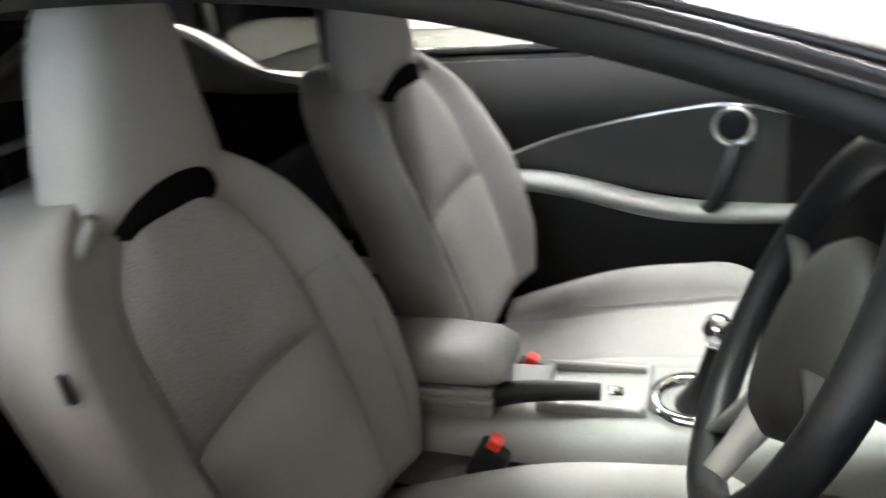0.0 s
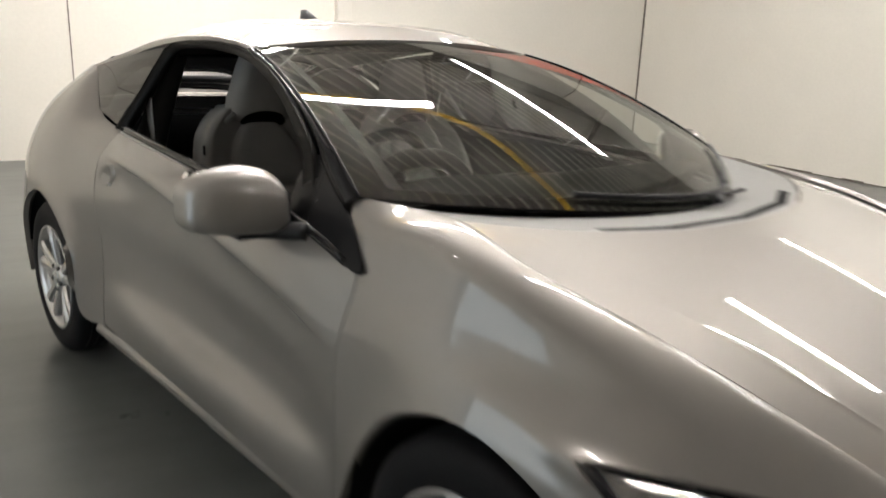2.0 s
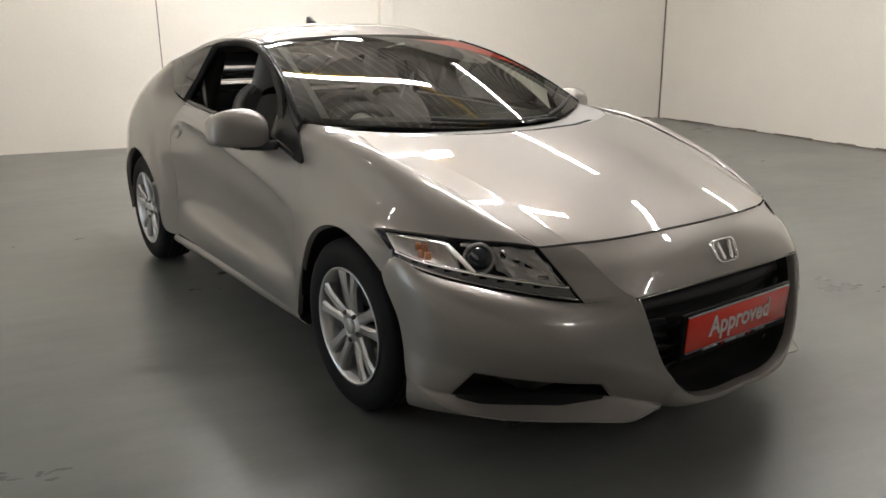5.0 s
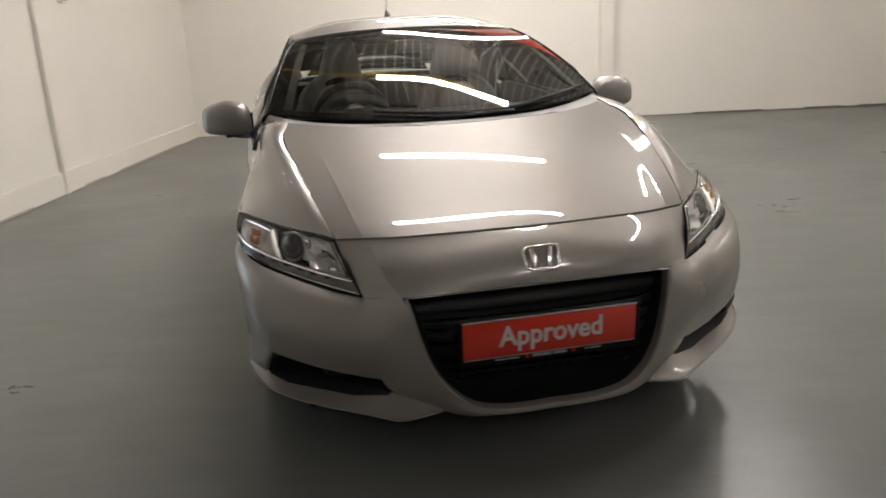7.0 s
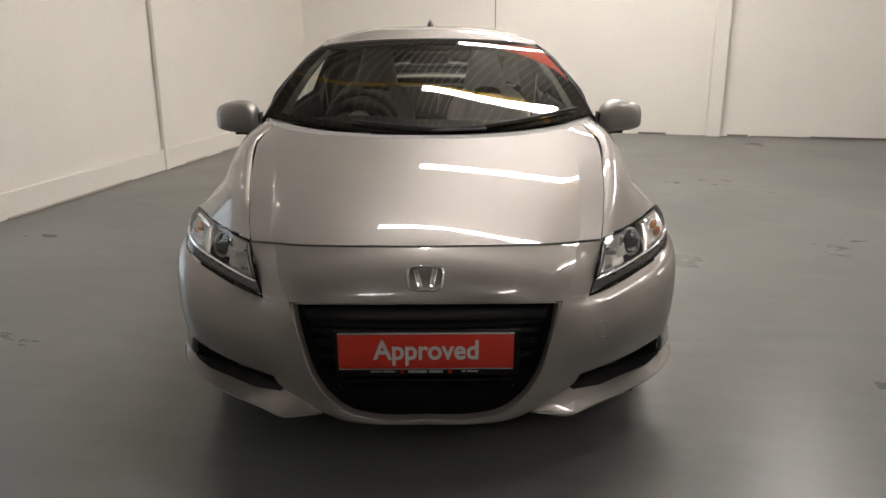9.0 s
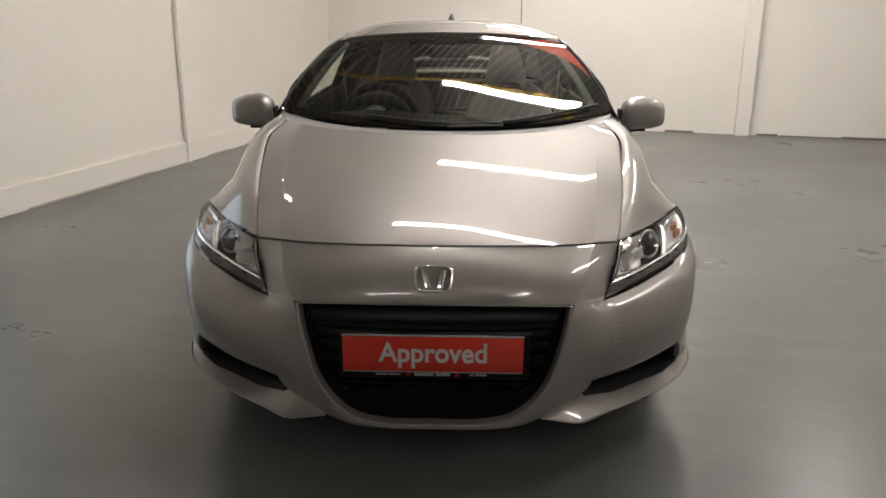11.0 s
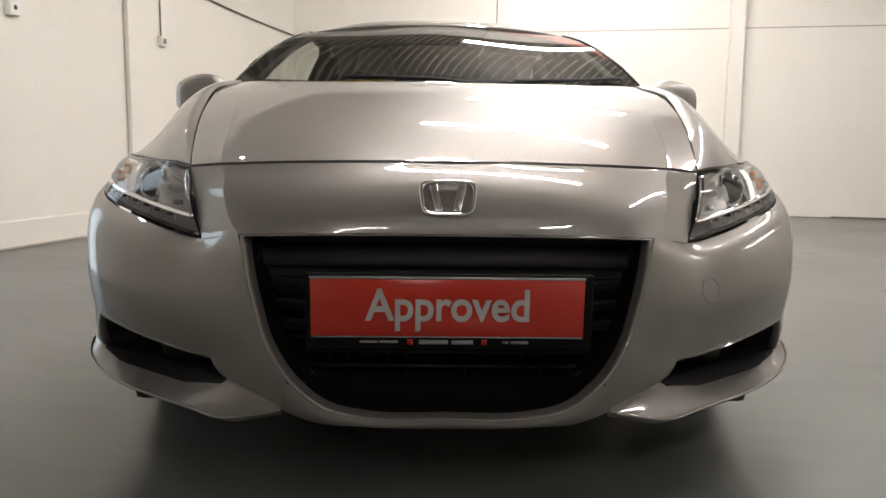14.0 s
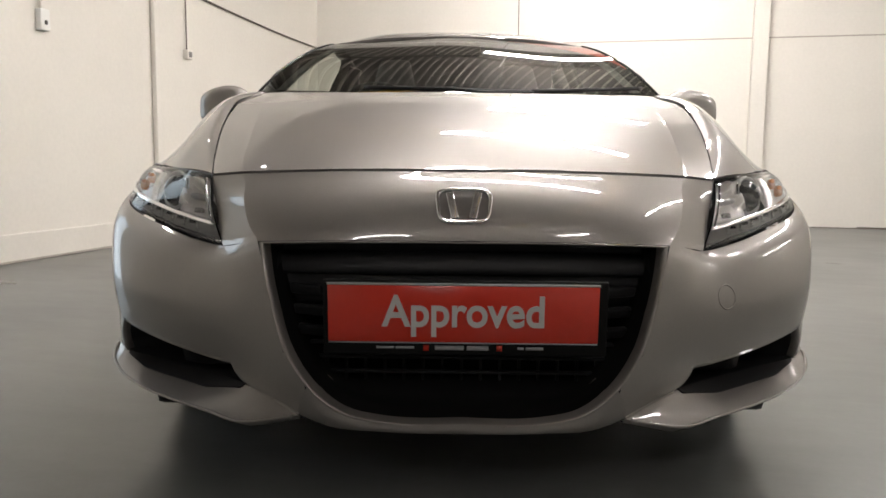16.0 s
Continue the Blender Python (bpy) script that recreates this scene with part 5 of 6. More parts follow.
# ---- door mirrors ----
for s in BOTH:
    mirror = new("door_mirror")
    under(mirror, car, "silver-grey door mirror on a black stalk")
    rings = []
    for x, hy, zb, zt, cy in ((0.815, 0.0005, 0.915, 0.916, 0.694), (0.817, 0.040, 0.882, 0.950, 0.694), (0.832, 0.066, 0.870, 0.988, 0.698), (0.858, 0.075, 0.866, 1.009, 0.704), (0.90, 0.078, 0.866, 1.019, 0.715), (0.96, 0.074, 0.869, 1.012, 0.728), (1.004, 0.066, 0.876, 0.997, 0.742), (1.026, 0.053, 0.885, 0.981, 0.752), (1.034, 0.032, 0.902, 0.958, 0.756), (1.0355, 0.0005, 0.931, 0.932, 0.756)):
        ring = []
        mid_z = zb + 0.42 * (zt - zb)
        for k in range(16):
            a = 2 * math.pi * k / 16
            c, sn = math.cos(a), math.sin(a)
            yy = cy + (hy * math.copysign(abs(c) ** 0.62, c) if c < 0 else 0.6 * hy * math.copysign(abs(c) ** 0.4, c))
            zz = mid_z + ((zt - mid_z) * abs(sn) ** 0.72 if sn > 0 else -(mid_z - zb) * abs(sn) ** 0.5)
            ring.append((x * s, yy, zz))
        rings.append(ring)
    grid = patch([r + [r[0]] for r in rings], 33, 22)
    sheet("mirror_shell", grid, PAINT, mirror, 1, flange=0, gap=0, label="taupe metallic mirror shell")
    part("mirror_underside", box(0.10, 0.085, 0.012, (0.885 * s, 0.706, 0.866), 0.005, 2), BLACK_PLASTIC, mirror)
    part("mirror_cheek", box(0.010, 0.085, 0.078, (0.816 * s, 0.698, 0.922), 0.004, 2), BLACK_PLASTIC, mirror)
    part("mirror_glass", box(0.15, 0.004, 0.115, (0.93 * s, 0.772, 0.944), 0.02, 3), MIRROR, mirror)
    part("mirror_foot", tube([(0.80 * s, 0.60, 0.878), (0.83 * s, 0.655, 0.872), (0.875 * s, 0.70, 0.868), (0.94 * s, 0.725, 0.870)], [0.030, 0.028, 0.024, 0.012], 20, 10, 0.7), BLACK_PLASTIC, mirror)


# ---- wheels ----
def wheel(x, y, s):
    root = new("wheel")
    under(root, car, "five twin-spoke silver alloy wheel")
    root.matrix_basis = pose(x * s, y, 0.311, 0, 0, 0 if s > 0 else 180)
    tyre = [(0.205, -0.095), (0.225, -0.100), (0.262, -0.102), (0.292, -0.094), (0.306, -0.080), (0.3095, -0.05), (0.311, 0), (0.3095, 0.05), (0.306, 0.080), (0.292, 0.094), (0.262, 0.102), (0.235, 0.100), (0.215, 0.094), (0.203, 0.088)]
    part("tyre", ring_mesh(tyre, 72, "x"), RUBBER, root, "black road tyre")
    for g in (-0.05, -0.018, 0.018, 0.05):
        part("tread_groove", ring_mesh([(0.3102, g - 0.004), (0.3112, g - 0.003), (0.3112, g + 0.003), (0.3102, g + 0.004)], 60, "x"), BLACK_PLASTIC, root)
    rim = ring_mesh([(0.200, -0.09), (0.186, -0.06), (0.180, 0.0), (0.184, 0.055), (0.196, 0.078), (0.205, 0.087), (0.211, 0.093), (0.212, 0.098), (0.207, 0.100), (0.200, 0.094), (0.193, 0.080)], 72, "x")
    part("rim", rim, ALLOY, root, "silver alloy rim")
    for k in range(5):
        for d in (-1, 1):
            a = radians(72 * k + 90)
            bm = bmesh.new()
            rows = []
            for r, w, off, h, t in ((0.040, 0.020, 0.012, 0.078, 0.03), (0.09, 0.0185, 0.021, 0.084, 0.03), (0.145, 0.0195, 0.031, 0.090, 0.03), (0.188, 0.026, 0.042, 0.091, 0.03), (0.202, 0.030, 0.046, 0.089, 0.03)):
                c = d * off
                pts = [(h - t, c - w), (h - 0.006, c - w), (h + 0.002, c - w * 0.55), (h + 0.002, c + w * 0.55), (h - 0.006, c + w), (h - t, c + w)]
                row = []
                for hh, cc in pts:
                    yy, zz = r, cc
                    row.append(bm.verts.new((hh, yy * math.cos(a) - zz * math.sin(a), yy * math.sin(a) + zz * math.cos(a))))
                rows.append(row)
            for p, q in zip(rows, rows[1:]):
                for i in range(6):
                    bm.faces.new((p[i], p[(i + 1) % 6], q[(i + 1) % 6], q[i]))
            part("spoke", bm, ALLOY, root, smooth=False)
    part("hub", ring_mesh([(0.066, 0.05), (0.064, 0.078), (0.050, 0.088), (0.034, 0.090), (0.031, 0.086), (0.0, 0.088)], 40, "x"), ALLOY, root)
    part("centre_cap", ring_mesh([(0.029, 0.085), (0.027, 0.093), (0.012, 0.095), (0.0, 0.095)], 30, "x"), SILVER_TRIM, root)
    for k in range(5):
        a = radians(72 * k + 54)
        part("wheel_nut", ring_mesh([(0.010, 0.06), (0.010, 0.090), (0.006, 0.094), (0.0, 0.094)], 6, "x"), DARK_STEEL, root, smooth=False, m=Matrix.Translation((0, 0.05 * math.cos(a), 0.05 * math.sin(a))))
    part("brake_disc", ring_mesh([(0.06, 0.0), (0.06, 0.018), (0.131, 0.018), (0.131, -0.004)], 48, "x"), DARK_STEEL, root)
    part("brake_caliper", box(0.06, 0.09, 0.15, (0.005, -0.115, 0.01), 0.012), DARK_STEEL, root)
    return root


for s in BOTH:
    wheel(0.760, 0.0, s)
    wheel(0.755, 2.435, s)
    # wheel-arch liners
    for yc in (0.0, 2.435):
        bm = bmesh.new()
        rows = []
        for k in range(25):
            a = radians(2 + 180 * k / 24) if yc == 0.0 else radians(12 + 160 * k / 24)
            y, z = yc + (ARCH_R + 0.006) * math.cos(a), ARCH_Z + (ARCH_R + 0.006) * math.sin(a)
            rows.append([bm.verts.new((x * s, y, max(z, 0.17))) for x in (0.85 if yc == 0.0 else 0.84, 0.70, 0.52)])
        for p, q in zip(rows, rows[1:]):
            for i in range(2):
                bm.faces.new((p[i], p[i + 1], q[i + 1], q[i]))
        bm.faces.new([r[2] for r in rows])
        part("arch_liner", bm, BLACK_PLASTIC, car)
part("underbody", box(1.40, 3.7, 0.05, (0, 1.15, 0.19), 0.02), BLACK_PLASTIC, car)
part("front_bulkhead", box(1.30, 0.9, 0.30, (0, -0.25, 0.40), 0.05), BLACK_PLASTIC, car)


# ---- cabin ----
part("cabin_floor", box(1.40, 2.3, 0.04, (0, 1.75, 0.26), 0.01), DARK_CARPET, car)
HEAD = patch([[(x * 0.98, y + (0.03 if k == 0 else 0), z - 0.022) for x, y, z in r] for k, r in enumerate(roof_rows)], 18, 24)
sheet("headliner", mirrored(HEAD), HEADLINER, car, flange=0, gap=0)


def backrest_point(cx, u, v, s):
    """A point on the seat back's face: u across (-1 to 1), v from foot to shoulders."""
    half_w = float(np.interp(v, [0, 0.15, 0.45, 0.70, 0.82, 0.91, 0.97, 1.0], [0.235, 0.255, 0.268, 0.252, 0.226, 0.180, 0.125, 0.085]))
    wing = float(np.interp(v, [0, 0.2, 0.5, 0.8, 1.0], [0.035, 0.075, 0.085, 0.045, 0.01]))
    au = abs(u)
    lift = wing * max(0.0, (au - 0.50) / 0.5) ** 1.3 * (1 if au < 0.9 else 1 - 0.5 * (au - 0.9) / 0.1)
    y = 1.50 + 0.165 * v - lift - 0.015 * math.sin(math.pi * v)
    z = 0.50 + 0.56 * v
    return np.array([cx + u * half_w, y, z])


def seat(cx):
    root = new("seat")
    under(root, car, "grey cloth bucket seat with a tall headrest")
    s = -1 if cx < 0 else 1
    # seat back: centre panel in mesh cloth, bolsters round it, shell behind
    N = 25
    us = np.linspace(-1, 1, N)
    face = np.array([[backrest_point(cx, u, v, s) for u in us] for v in np.linspace(0, 1, 30)])
    side_back = np.array([[p + np.array([(cx - p[0]) * 0.12, 0.15, -0.01]) for p in row] for row in face])
    # one closed loft: rings of face and back
    rings = []
    for j in range(30):
        rings.append([tuple(p) for p in face[j]] + [tuple(p) for p in side_back[j][::-1]])
    bm = bmesh.new()
    loops = [[bm.verts.new(p) for p in r] for r in rings]
    n = len(loops[0])
    for a, b in zip(loops, loops[1:]):
        for k in range(n):
            bm.faces.new((a[k], a[(k + 1) % n], b[(k + 1) % n], b[k]))
    bm.faces.new(loops[0][::-1])
    bm.faces.new(loops[-1])
    bmesh.ops.smooth_vert(bm, verts=bm.verts, factor=0.5, use_axis_x=True, use_axis_y=True, use_axis_z=True)
    part("seat_back", bm, SEAT_CLOTH, root, "grey cloth seat back with side bolsters")
    # padded centre panels, split by a cross seam
    for v0, v1, mt in ((0.03, 0.475, SEAT_CLOTH), (0.49, 0.93, SEAT_MESH)):
        g = []
        for v in np.linspace(v0, v1, 16):
            row = []
            for u in np.linspace(-1, 1, 17):
                w = 0.54 if v < 0.68 else 0.54 * math.sqrt(max(0.05, 1 - ((v - 0.68) / 0.27) ** 2))
                arch = 0.02 * (1 - u * u)
                near = max(0.0, 1 - abs(v - 0.482) / 0.12)
                p = backrest_point(cx, u * w, v + arch * near, s)
                swell = 0.016 * (1 - abs(u) ** 6) * min(1, 8 * (v - v0) / (v1 - v0), 8 * (v1 - v) / (v1 - v0)) + 0.001
                row.append(p + np.array([0, -swell - 0.004, swell * 0.3]))
            g.append(row)
        sheet("back_panel", np.array(g), mt, root, 1, flange=0.012, gap=0, inward=(0, 0.3, 0))
    # seams along the bolsters
    for u, v0, v1 in ((-0.555, 0.02, 0.90), (0.555, 0.02, 0.90), (-s * 0.80, 0.05, 0.62)):
        pts = [tuple(backrest_point(cx, u * (1 if v < 0.7 else 1 - 0.35 * ((v - 0.7) / 0.2) ** 2), v, s) + np.array([0, -0.002, 0])) for v in np.linspace(v0, v1, 9)]
        part("seam", tube(pts, 0.0014, 30, 5), BELT, root)
    for a, b2, v in (((0.555, 0.97, 0.60),) if s < 0 else ((-0.97, -0.555, 0.60),)):
        part("seam", tube([tuple(backrest_point(cx, u, v + 0.06 * (abs(u) - 0.555), s) + np.array([0, -0.002, 0])) for u in np.linspace(a, b2, 5)], 0.0013, 14, 5), BELT, root)
    # headrest
    hr = []
    for z, hw, d, yc in ((1.000, 0.105, 0.040, 1.672), (1.015, 0.126, 0.050, 1.674), (1.06, 0.122, 0.055, 1.676), (1.13, 0.104, 0.054, 1.674), (1.20, 0.086, 0.050, 1.668), (1.236, 0.072, 0.038, 1.664), (1.246, 0.045, 0.02, 1.664)):
        hr.append([(cx - s * 0.018 * (1 + (z - 1.0) * 3) + hw * math.copysign(abs(math.cos(a)) ** 0.55, math.cos(a)), yc + d * math.copysign(abs(math.sin(a)) ** 0.7, math.sin(a)), z + (0.014 if z < 1.04 else 0) * (1 - abs(math.cos(a)))) for a in (2 * math.pi * k / 20 for k in range(20))])
    g = patch([r + [r[0]] for r in hr], 41, 26)
    part("headrest", blob([g[j, :-1] for j in range(26)], 40), SEAT_CLOTH, root, "tall grey cloth headrest")
    # near-black body standing in for the shade in the gap below the headrest
    part("neck_gap_shade", blob([[(cx - s * 0.012 + 0.086 * math.cos(q), yy + 0.012 * math.cos(q) ** 2, 1.0 + zz + 0.042 * max(0.0, math.sin(q)) ** 0.8 + 0.014 * min(0.0, math.sin(q))) for q in (2 * math.pi * k / 16 for k in range(16))] for yy, zz in ((1.617, -0.004), (1.68, -0.004))], 24), DARK_CARPET, root)
    part("headrest_stem", tube([(cx - 0.05, 1.74, 0.98), (cx - 0.05, 1.742, 1.03)], 0.008, 6, 8), BLACK_PLASTIC, root)
    part("headrest_stem", tube([(cx + 0.05, 1.74, 0.98), (cx + 0.05, 1.742, 1.03)], 0.008, 6, 8), BLACK_PLASTIC, root)
    # cushion with raised sides
    rows = []
    for y, top, hw in ((1.54, 0.425, 0.215), (1.42, 0.436, 0.235), (1.28, 0.460, 0.25), (1.14, 0.480, 0.255), (1.05, 0.494, 0.252), (1.01, 0.488, 0.245), (0.985, 0.455, 0.235), (0.98, 0.41, 0.225)):
        rows.append([(cx + hw * u, y - 0.012 * (1 - u * u), top + 0.066 * max(0.0, math.sin(math.pi * min(1.0, max(0.0, (1.56 - y) / 0.62)))) ** 0.6 * math.sin(math.pi * min(1.0, max(0.0, (abs(u) - 0.5) / 0.5))) ** 0.8 * (1 if abs(u) < 0.8 else 0.9) - (0.05 if abs(u) > 0.97 else 0) - 0.014 * (abs(abs(u) - 0.54) < 0.05) + 0.014 * max(0.0, 1 - (u / 0.5) ** 2)) for u in np.linspace(-1, 1, 21)])
    top_g = patch(rows, 33, 24)
    bm = bmesh.new()
    loops = []
    for r in top_g:
        loops.append([bm.verts.new(p) for p in r] + [bm.verts.new((cx + 0.21, r[-1][1], 0.36)), bm.verts.new((cx - 0.21, r[0][1], 0.36))])
    n = len(loops[0])
    for a, b in zip(loops, loops[1:]):
        for k in range(n):
            bm.faces.new((a[k], a[(k + 1) % n], b[(k + 1) % n], b[k]))
    bm.faces.new(loops[0][::-1])
    bm.faces.new(loops[-1])
    part("seat_cushion", bm, SEAT_CLOTH, root, "grey cloth seat cushion")
    for u in (-0.56, 0.56):
        part("seam", tube([(cx + u * 0.24, y, z) for y, z in ((1.45, 0.447), (1.28, 0.461), (1.14, 0.481), (1.04, 0.493), (0.99, 0.47))], 0.0014, 20, 5), BELT, root)
    part("seam", tube([(cx - 0.135, 1.19, 0.472), (cx, 1.18, 0.474), (cx + 0.135, 1.19, 0.472)], 0.0014, 12, 5), BELT, root)
    part("seat_base", box(0.40, 0.52, 0.12, (cx, 1.25, 0.34), 0.03), DARK_TRIM, root)
    # belt guide strap and recline tab on the outer shoulder
    part("belt_guide", tube([(cx + s * 0.095, 1.640, 1.030), (cx + s * 0.120, 1.636, 1.012), (cx + s * 0.150, 1.650, 0.985), (cx + s * 0.165, 1.668, 0.96)], 0.009, 10, 6), GREY_TRIM, root)
    part("recline_tab", box(0.005, 0.012, 0.032, (cx + s * 0.236, 1.585, 0.92), 0.002), BLACK_PLASTIC, root)
    return root


seat(-0.345)
seat(0.345).matrix_basis = pose(0, -0.012, -0.025)

# dashboard: dark lower, grey upper
dash_rows = [
    [(-0.70, 0.52, 0.93), (-0.35, 0.40, 0.935), (0, 0.34, 0.93), (0.35, 0.40, 0.935), (0.70, 0.52, 0.93)],
    [(-0.70, 0.66, 0.925), (-0.35, 0.62, 0.95), (0, 0.62, 0.935), (0.35, 0.62, 0.93), (0.70, 0.66, 0.925)],
    [(-0.70, 0.74, 0.89), (-0.35, 0.74, 0.93), (0, 0.74, 0.90), (0.35, 0.74, 0.885), (0.70, 0.74, 0.88)],
    [(-0.70, 0.72, 0.76), (-0.35, 0.73, 0.78), (0, 0.76, 0.77), (0.35, 0.73, 0.76), (0.70, 0.72, 0.76)],
    [(-0.70, 0.62, 0.56), (-0.35, 0.64, 0.56), (0, 0.78, 0.55), (0.35, 0.64, 0.56), (0.70, 0.62, 0.56)],
]
dashboard = sheet("dashboard", patch(dash_rows, 40, 24), DARK_TRIM, car, flange=0.03, gap=0, label="charcoal dashboard with silver surrounds")
for x, r in ((-0.62, 0.045), (0.62, 0.045), (-0.10, 0.04), (0.10, 0.04)):
    part("air_vent", ring_mesh([(r - 0.012, 0.01), (r - 0.008, -0.012), (r, -0.012), (r + 0.004, 0.0)], 24, "y"), SILVER_TRIM, dashboard, m=pose(x, 0.757, 0.835, 0, 0, 180))
part("instrument_hood", tube([(-0.50, 0.72, 0.90), (-0.46, 0.76, 0.965), (-0.345, 0.775, 0.985), (-0.23, 0.76, 0.965), (-0.19, 0.72, 0.90)], 0.02, 24, 8, 1.4), DARK_TRIM, dashboard)
for x, r in ((-0.345, 0.07), (-0.43, 0.035), (-0.26, 0.035)):
    part("dial", ring_mesh([(r, 0.0), (r, -0.01), (r - 0.008, -0.01), (r - 0.01, 0.0), (0.0, 0.0)], 30, "y"), SILVER_TRIM, dashboard, m=pose(x, 0.735, 0.895, 0, 0, 180))
part("switch_panel", box(0.10, 0.02, 0.09, (-0.17, 0.755, 0.72), 0.01), SILVER_TRIM, dashboard)
for k in range(3):
    part("rotary_knob", ring_mesh([(0.02, 0.0), (0.019, -0.022), (0.0, -0.024)], 20, "y"), SILVER_TRIM, dashboard, m=pose(-0.19 + 0.045 * k, 0.765, 0.70 + 0.03 * (k % 2), 0, 0, 180))
part("centre_stack", box(0.20, 0.05, 0.26, (0, 0.765, 0.72), 0.02), BLACK_GLOSS, dashboard)

# steering wheel
wheel_root = new("steering_wheel")
under(wheel_root, car, "black leather steering wheel with silver spokes")
wheel_root.matrix_basis = pose(-0.345, 0.965, 0.88, 26)
bm = bmesh.new()
loops = []
for k in range(48):
    a = 2 * math.pi * k / 48
    rad = Vector((math.cos(a), 0, math.sin(a)))
    loops.append([bm.verts.new(rad * (0.178 + 0.0185 * math.cos(q)) + Vector((0, 0.0195 * math.sin(q), 0))) for q in (2 * math.pi * i / 12 for i in range(12))])
for k in range(48):
    a, b = loops[k], loops[(k + 1) % 48]
    for i in range(12):
        bm.faces.new((a[i], a[(i + 1) % 12], b[(i + 1) % 12], b[i]))
part("wheel_rim", bm, LEATHER, wheel_root, "black leather wheel rim")
part("airbag_cover", ring_mesh([(0.0, 0.014), (0.05, 0.012), (0.085, 0.004), (0.098, -0.012), (0.095, -0.04)], 32, "y"), DARK_TRIM, wheel_root)
for ang in (6, 174, 258, 282):
    q = radians(ang)
    run = [(r * math.cos(q), h, r * math.sin(q)) for r, h in ((0.05, -0.016), (0.085, -0.012), (0.125, -0.006), (0.168, 0.0))]
    part("wheel_spoke", tube(run, [0.022, 0.018, 0.014, 0.013], 18, 14, 0.45), SILVER_TRIM if ang > 200 else DARK_TRIM, wheel_root)
part("steering_column", tube([(-0.345, 0.95, 0.87), (-0.345, 0.75, 0.80)], 0.05, 8, 12), DARK_TRIM, car)

# centre console, armrest, handbrake, gear lever
console = sheet("centre_console", patch([[(-0.12, 0.74, 0.50), (-0.12, 1.0, 0.50), (-0.115, 1.30, 0.49), (-0.11, 1.62, 0.49)], [(-0.105, 0.74, 0.60), (-0.105, 1.0, 0.545), (-0.10, 1.30, 0.525), (-0.095, 1.62, 0.53)], [(0, 0.74, 0.61), (0, 1.0, 0.55), (0, 1.30, 0.53), (0, 1.62, 0.535)], [(0.105, 0.74, 0.60), (0.105, 1.0, 0.545), (0.10, 1.30, 0.525), (0.095, 1.62, 0.53)], [(0.12, 0.74, 0.50), (0.12, 1.0, 0.50), (0.115, 1.30, 0.49), (0.11, 1.62, 0.49)]], 30, 20), GREY_TRIM, car, flange=0.25, gap=0, label="pale grey centre console", inward=(0, 0, -1))
part("console_tray", joined(box(0.010, 0.17, 0.020, (-0.038, 1.23, 0.540), 0.004), box(0.010, 0.17, 0.020, (0.078, 1.23, 0.540), 0.004), box(0.126, 0.010, 0.020, (0.02, 1.15, 0.545), 0.004), box(0.126, 0.010, 0.020, (0.02, 1.31, 0.538), 0.004)), GREY_TRIM, console)
pad = []
for y, hw, lo, hi in ((1.352, 0.045, 0.600, 0.612), (1.358, 0.062, 0.590, 0.626), (1.385, 0.070, 0.584, 0.640), (1.46, 0.072, 0.584, 0.646), (1.58, 0.072, 0.584, 0.646), (1.655, 0.066, 0.586, 0.636), (1.665, 0.050, 0.598, 0.622)):
    pad.append([(-0.01 + hw * math.copysign(abs(math.cos(q)) ** 0.55, math.cos(q)), y, (lo + hi) / 2 + (hi - lo) / 2 * math.copysign(abs(math.sin(q)) ** 0.7, math.sin(q))) for q in (2 * math.pi * k / 24 for k in range(24))])
armrest = part("armrest", blob(pad, 48), GREY_TRIM, car, "pale grey padded armrest")
part("armrest_box", box(0.128, 0.27, 0.09, (-0.01, 1.51, 0.540), 0.012, 3), GREY_TRIM, armrest)
for z in (0.578, 0.560):
    part("box_rib", box(0.134, 0.276, 0.010, (-0.01, 1.51, z), 0.004, 2), GREY_TRIM, armrest)
part("handbrake", tube([(-0.045, 1.42, 0.545), (-0.04, 1.34, 0.565), (-0.04, 1.21, 0.578)], [0.022, 0.018, 0.014], 16, 10), BLACK_PLASTIC, car, "black handbrake lever")
part("brake_button", ring_mesh([(0.0, -0.02), (0.010, -0.018), (0.011, 0.0)], 14, "y"), CHROME, car, m=pose(-0.04, 1.195, 0.578))
gear = part("gear_lever", tube([(0, 1.075, 0.535), (0, 1.06, 0.60), (0, 1.048, 0.65)], [0.034, 0.013, 0.010], 12, 10), BLACK_PLASTIC, car, "black gear lever with a chrome knob")
part("gear_knob", ring_mesh([(0.0, 0.026), (0.015, 0.022), (0.022, 0.006), (0.018, -0.018), (0.009, -0.028)], 20, "z"), CHROME, gear, m=pose(0, 1.045, 0.668))
part("gear_ring", ring_mesh([(0.064, 0.0), (0.062, 0.014), (0.050, 0.014), (0.046, 0.0)], 32, "z"), CHROME, gear, m=pose(0, 1.08, 0.542))
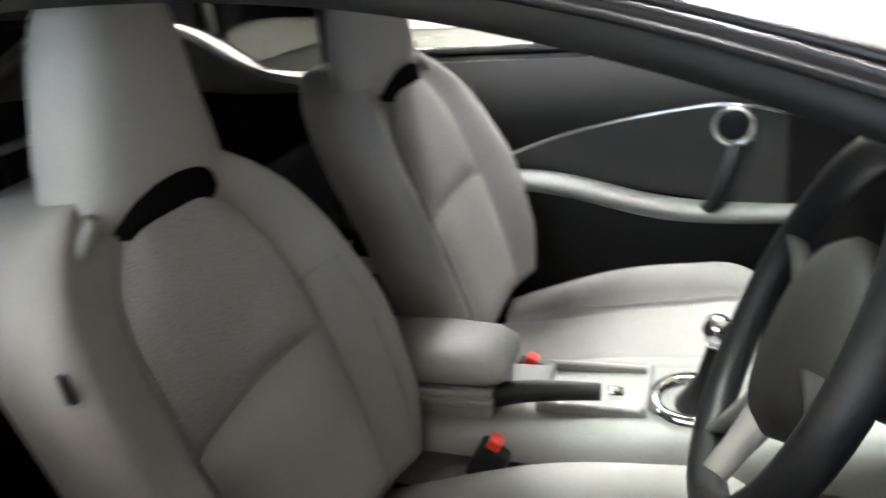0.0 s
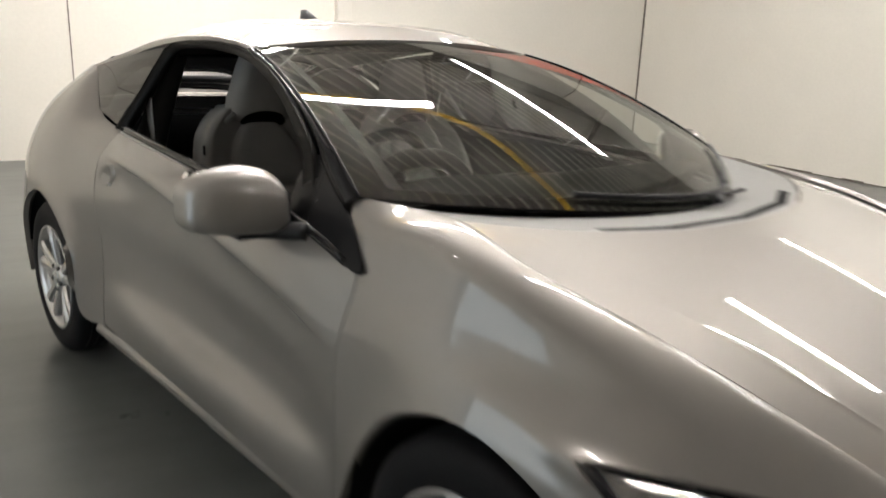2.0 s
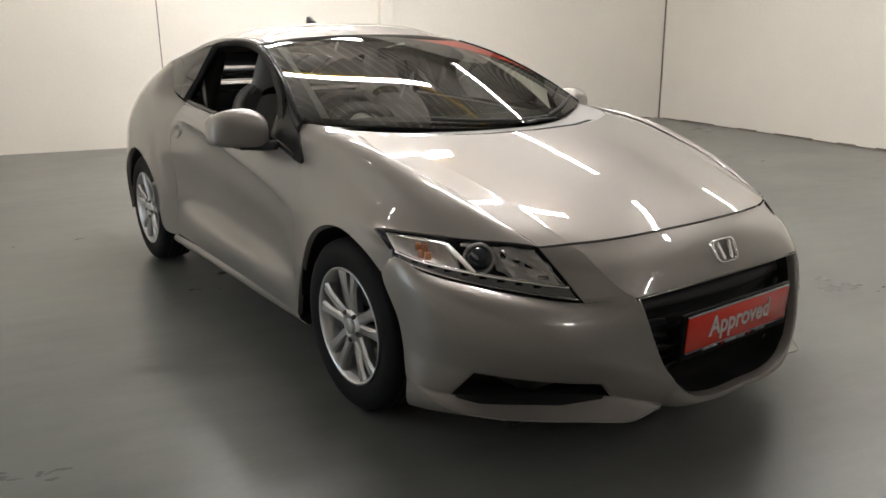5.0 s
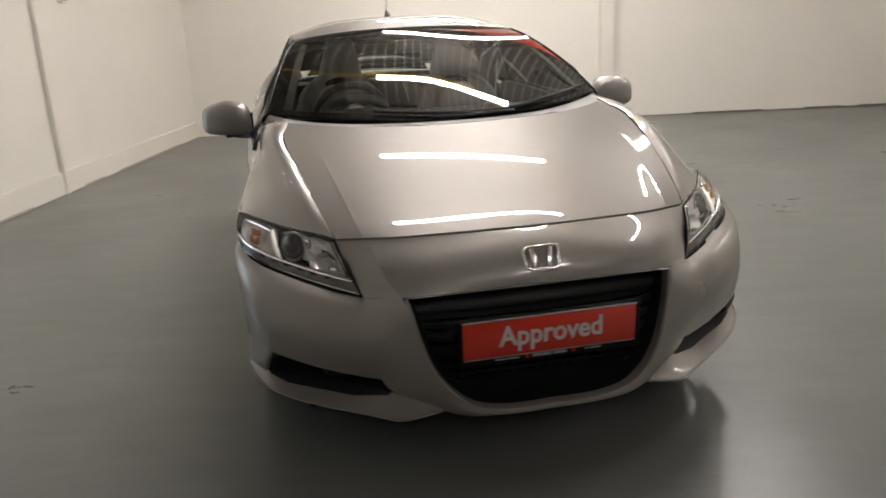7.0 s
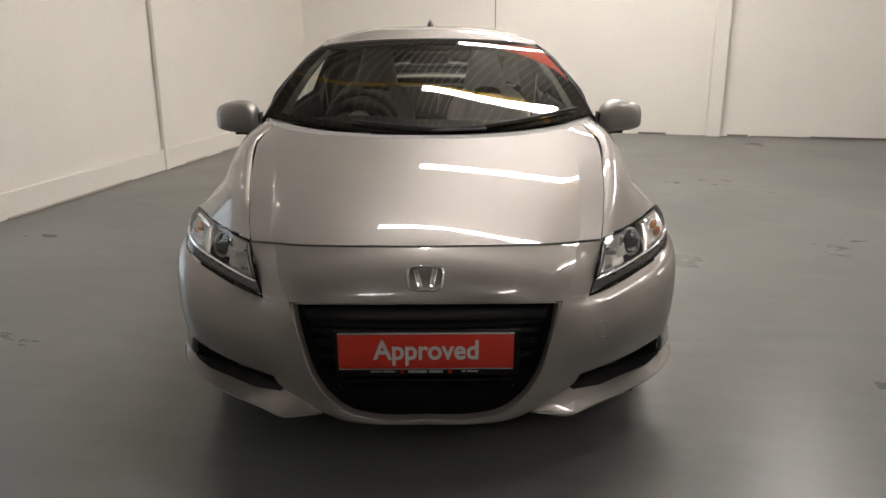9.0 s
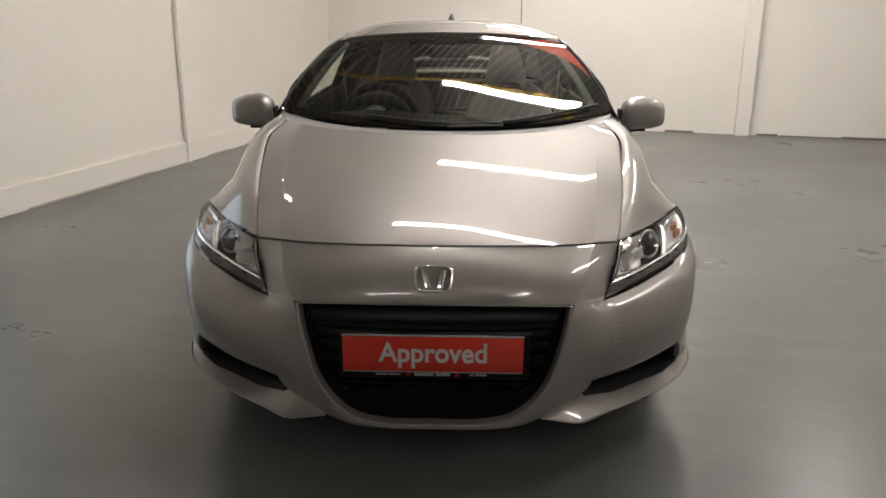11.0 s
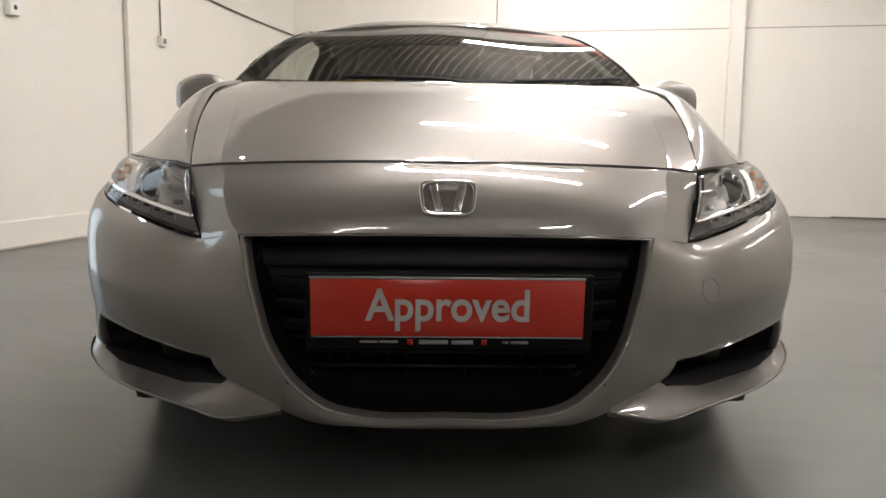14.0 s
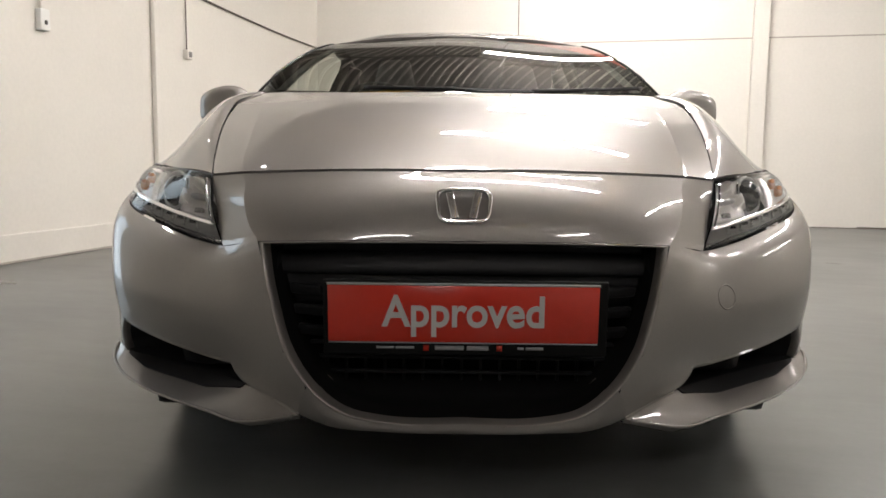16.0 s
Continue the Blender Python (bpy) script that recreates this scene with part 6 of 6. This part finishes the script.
for s in BOTH:
    part("belt_buckle", box(0.03, 0.05, 0.07, (s * 0.115, 1.375, 0.485), 0.006, 2, (30, 0, 0)), BLACK_PLASTIC, car)
    part("buckle_button", box(0.024, 0.02, 0.022, (s * 0.115, 1.36, 0.522), 0.003, 2, (30, 0, 0)), RED, car, "red belt release button")
    # hanging belt and its pillar trim
    part("seat_belt", box(0.006, 0.045, 0.56, (0, 0, 0), 0.002, 1), BELT, car, "grey webbing seat belt", m=pose(s * 0.64, 1.86, 0.80, 6, s * 4, 0))
    part("pillar_trim", tube([(s * 0.68, 1.93, 0.55), (s * 0.635, 1.90, 0.90), (s * 0.545, 1.84, 1.22)], [0.07, 0.055, 0.035], 20, 10), DARK_TRIM, car)
    # door card
    card = sheet("door_card", patch([[(0.74, 0.72, 0.885), (0.74, 1.2, 0.915), (0.705, 1.88, 0.945)], [(0.715, 0.72, 0.80), (0.70, 1.2, 0.81), (0.68, 1.88, 0.82)], [(0.735, 0.72, 0.70), (0.725, 1.2, 0.70), (0.70, 1.88, 0.70)], [(0.73, 0.72, 0.32), (0.72, 1.2, 0.32), (0.70, 1.88, 0.32)]], 30, 20), DARK_TRIM, car, s, flange=0, gap=0, label="charcoal door card with pale armrest")
    part("door_armrest", tube([(s * 0.70, 1.80, 0.66), (s * 0.672, 1.45, 0.652), (s * 0.668, 1.17, 0.585), (s * 0.685, 0.85, 0.565)], [0.03, 0.042, 0.042, 0.03], 30, 10, 0.6), GREY_TRIM, card)
    insert_top = [(0.700, 0.93, 0.785), (0.693, 1.037, 0.812), (0.690, 1.209, 0.80), (0.690, 1.399, 0.763), (0.692, 1.60, 0.695)]
    insert_foot = [(0.706, 0.93, 0.575), (0.700, 1.04, 0.59), (0.696, 1.20, 0.615), (0.694, 1.40, 0.66), (0.694, 1.61, 0.685)]
    sheet("door_insert", patch([insert_top, insert_foot], 30, 8) + np.array([-0.006, 0, 0]), INSERT_GREY, card, s, flange=0.006, gap=0, inward=(0.2, 0, 0), label="charcoal woven door insert")
    part("insert_edge", tube([((x - 0.012) * s, y, z) for x, y, z in insert_top], 0.005, 30, 6), CHROME, card)
    part("door_handle_ring", ring_mesh([(0.044, 0.0), (0.047, -0.014), (0.036, -0.016), (0.030, 0.0)], 28, "x"), CHROME, card, m=pose(s * 0.688, 1.036, 0.767, 0, 0, 0 if s > 0 else 180))
    part("door_pocket", ring_mesh([(0.0, 0.0), (0.03, -0.004), (0.034, 0.0)], 24, "x"), BLACK_PLASTIC, card, m=pose(s * 0.684, 1.036, 0.767, 0, 0, 0 if s > 0 else 180))
    part("pull_handle", tube([(s * 0.690, 1.03, 0.725), (s * 0.655, 1.045, 0.68), (s * 0.650, 1.08, 0.60), (s * 0.665, 1.11, 0.565)], 0.017, 16, 10), BLACK_PLASTIC, card)
for s in BOTH:
    part("sill_trim", box(0.10, 2.0, 0.14, (s * 0.735, 1.30, 0.27), 0.01), DARK_CARPET, car)
# load bay and parcel shelf
part("load_floor", box(1.15, 1.0, 0.05, (0, 2.45, 0.60), 0.02), DARK_CARPET, car)
part("load_bulkhead", box(1.20, 0.05, 0.52, (0, 2.0, 0.56), 0.02, 2, (8, 0, 0)), DARK_CARPET, car)
for s in BOTH:
    sheet("load_side", patch([[(0.69, 1.92, 0.90), (0.67, 2.17, 0.905), (0.64, 2.45, 0.94), (0.57, 2.75, 0.96), (0.50, 3.0, 0.96)], [(0.68, 1.92, 0.80), (0.66, 2.17, 0.80), (0.62, 2.45, 0.85), (0.58, 2.75, 0.85), (0.54, 3.0, 0.85)], [(0.66, 1.92, 0.45), (0.62, 2.17, 0.5), (0.60, 2.45, 0.6), (0.58, 2.75, 0.6), (0.55, 3.05, 0.6)]], 24, 12), DARK_CARPET, car, s, flange=0, gap=0)
part("tailgate_lining", box(1.10, 0.03, 0.42, (0, 3.06, 0.76), 0.01), DARK_CARPET, car)
part("load_bar", tube([(-0.58, 2.35, 0.97), (0, 2.35, 0.968), (0.58, 2.35, 0.965)], 0.010, 8, 8), SILVER_TRIM, car)
part("rear_view_mirror", box(0.20, 0.03, 0.06, (0, 0.98, 1.205), 0.014, 3), BLACK_PLASTIC, car, "black interior mirror")
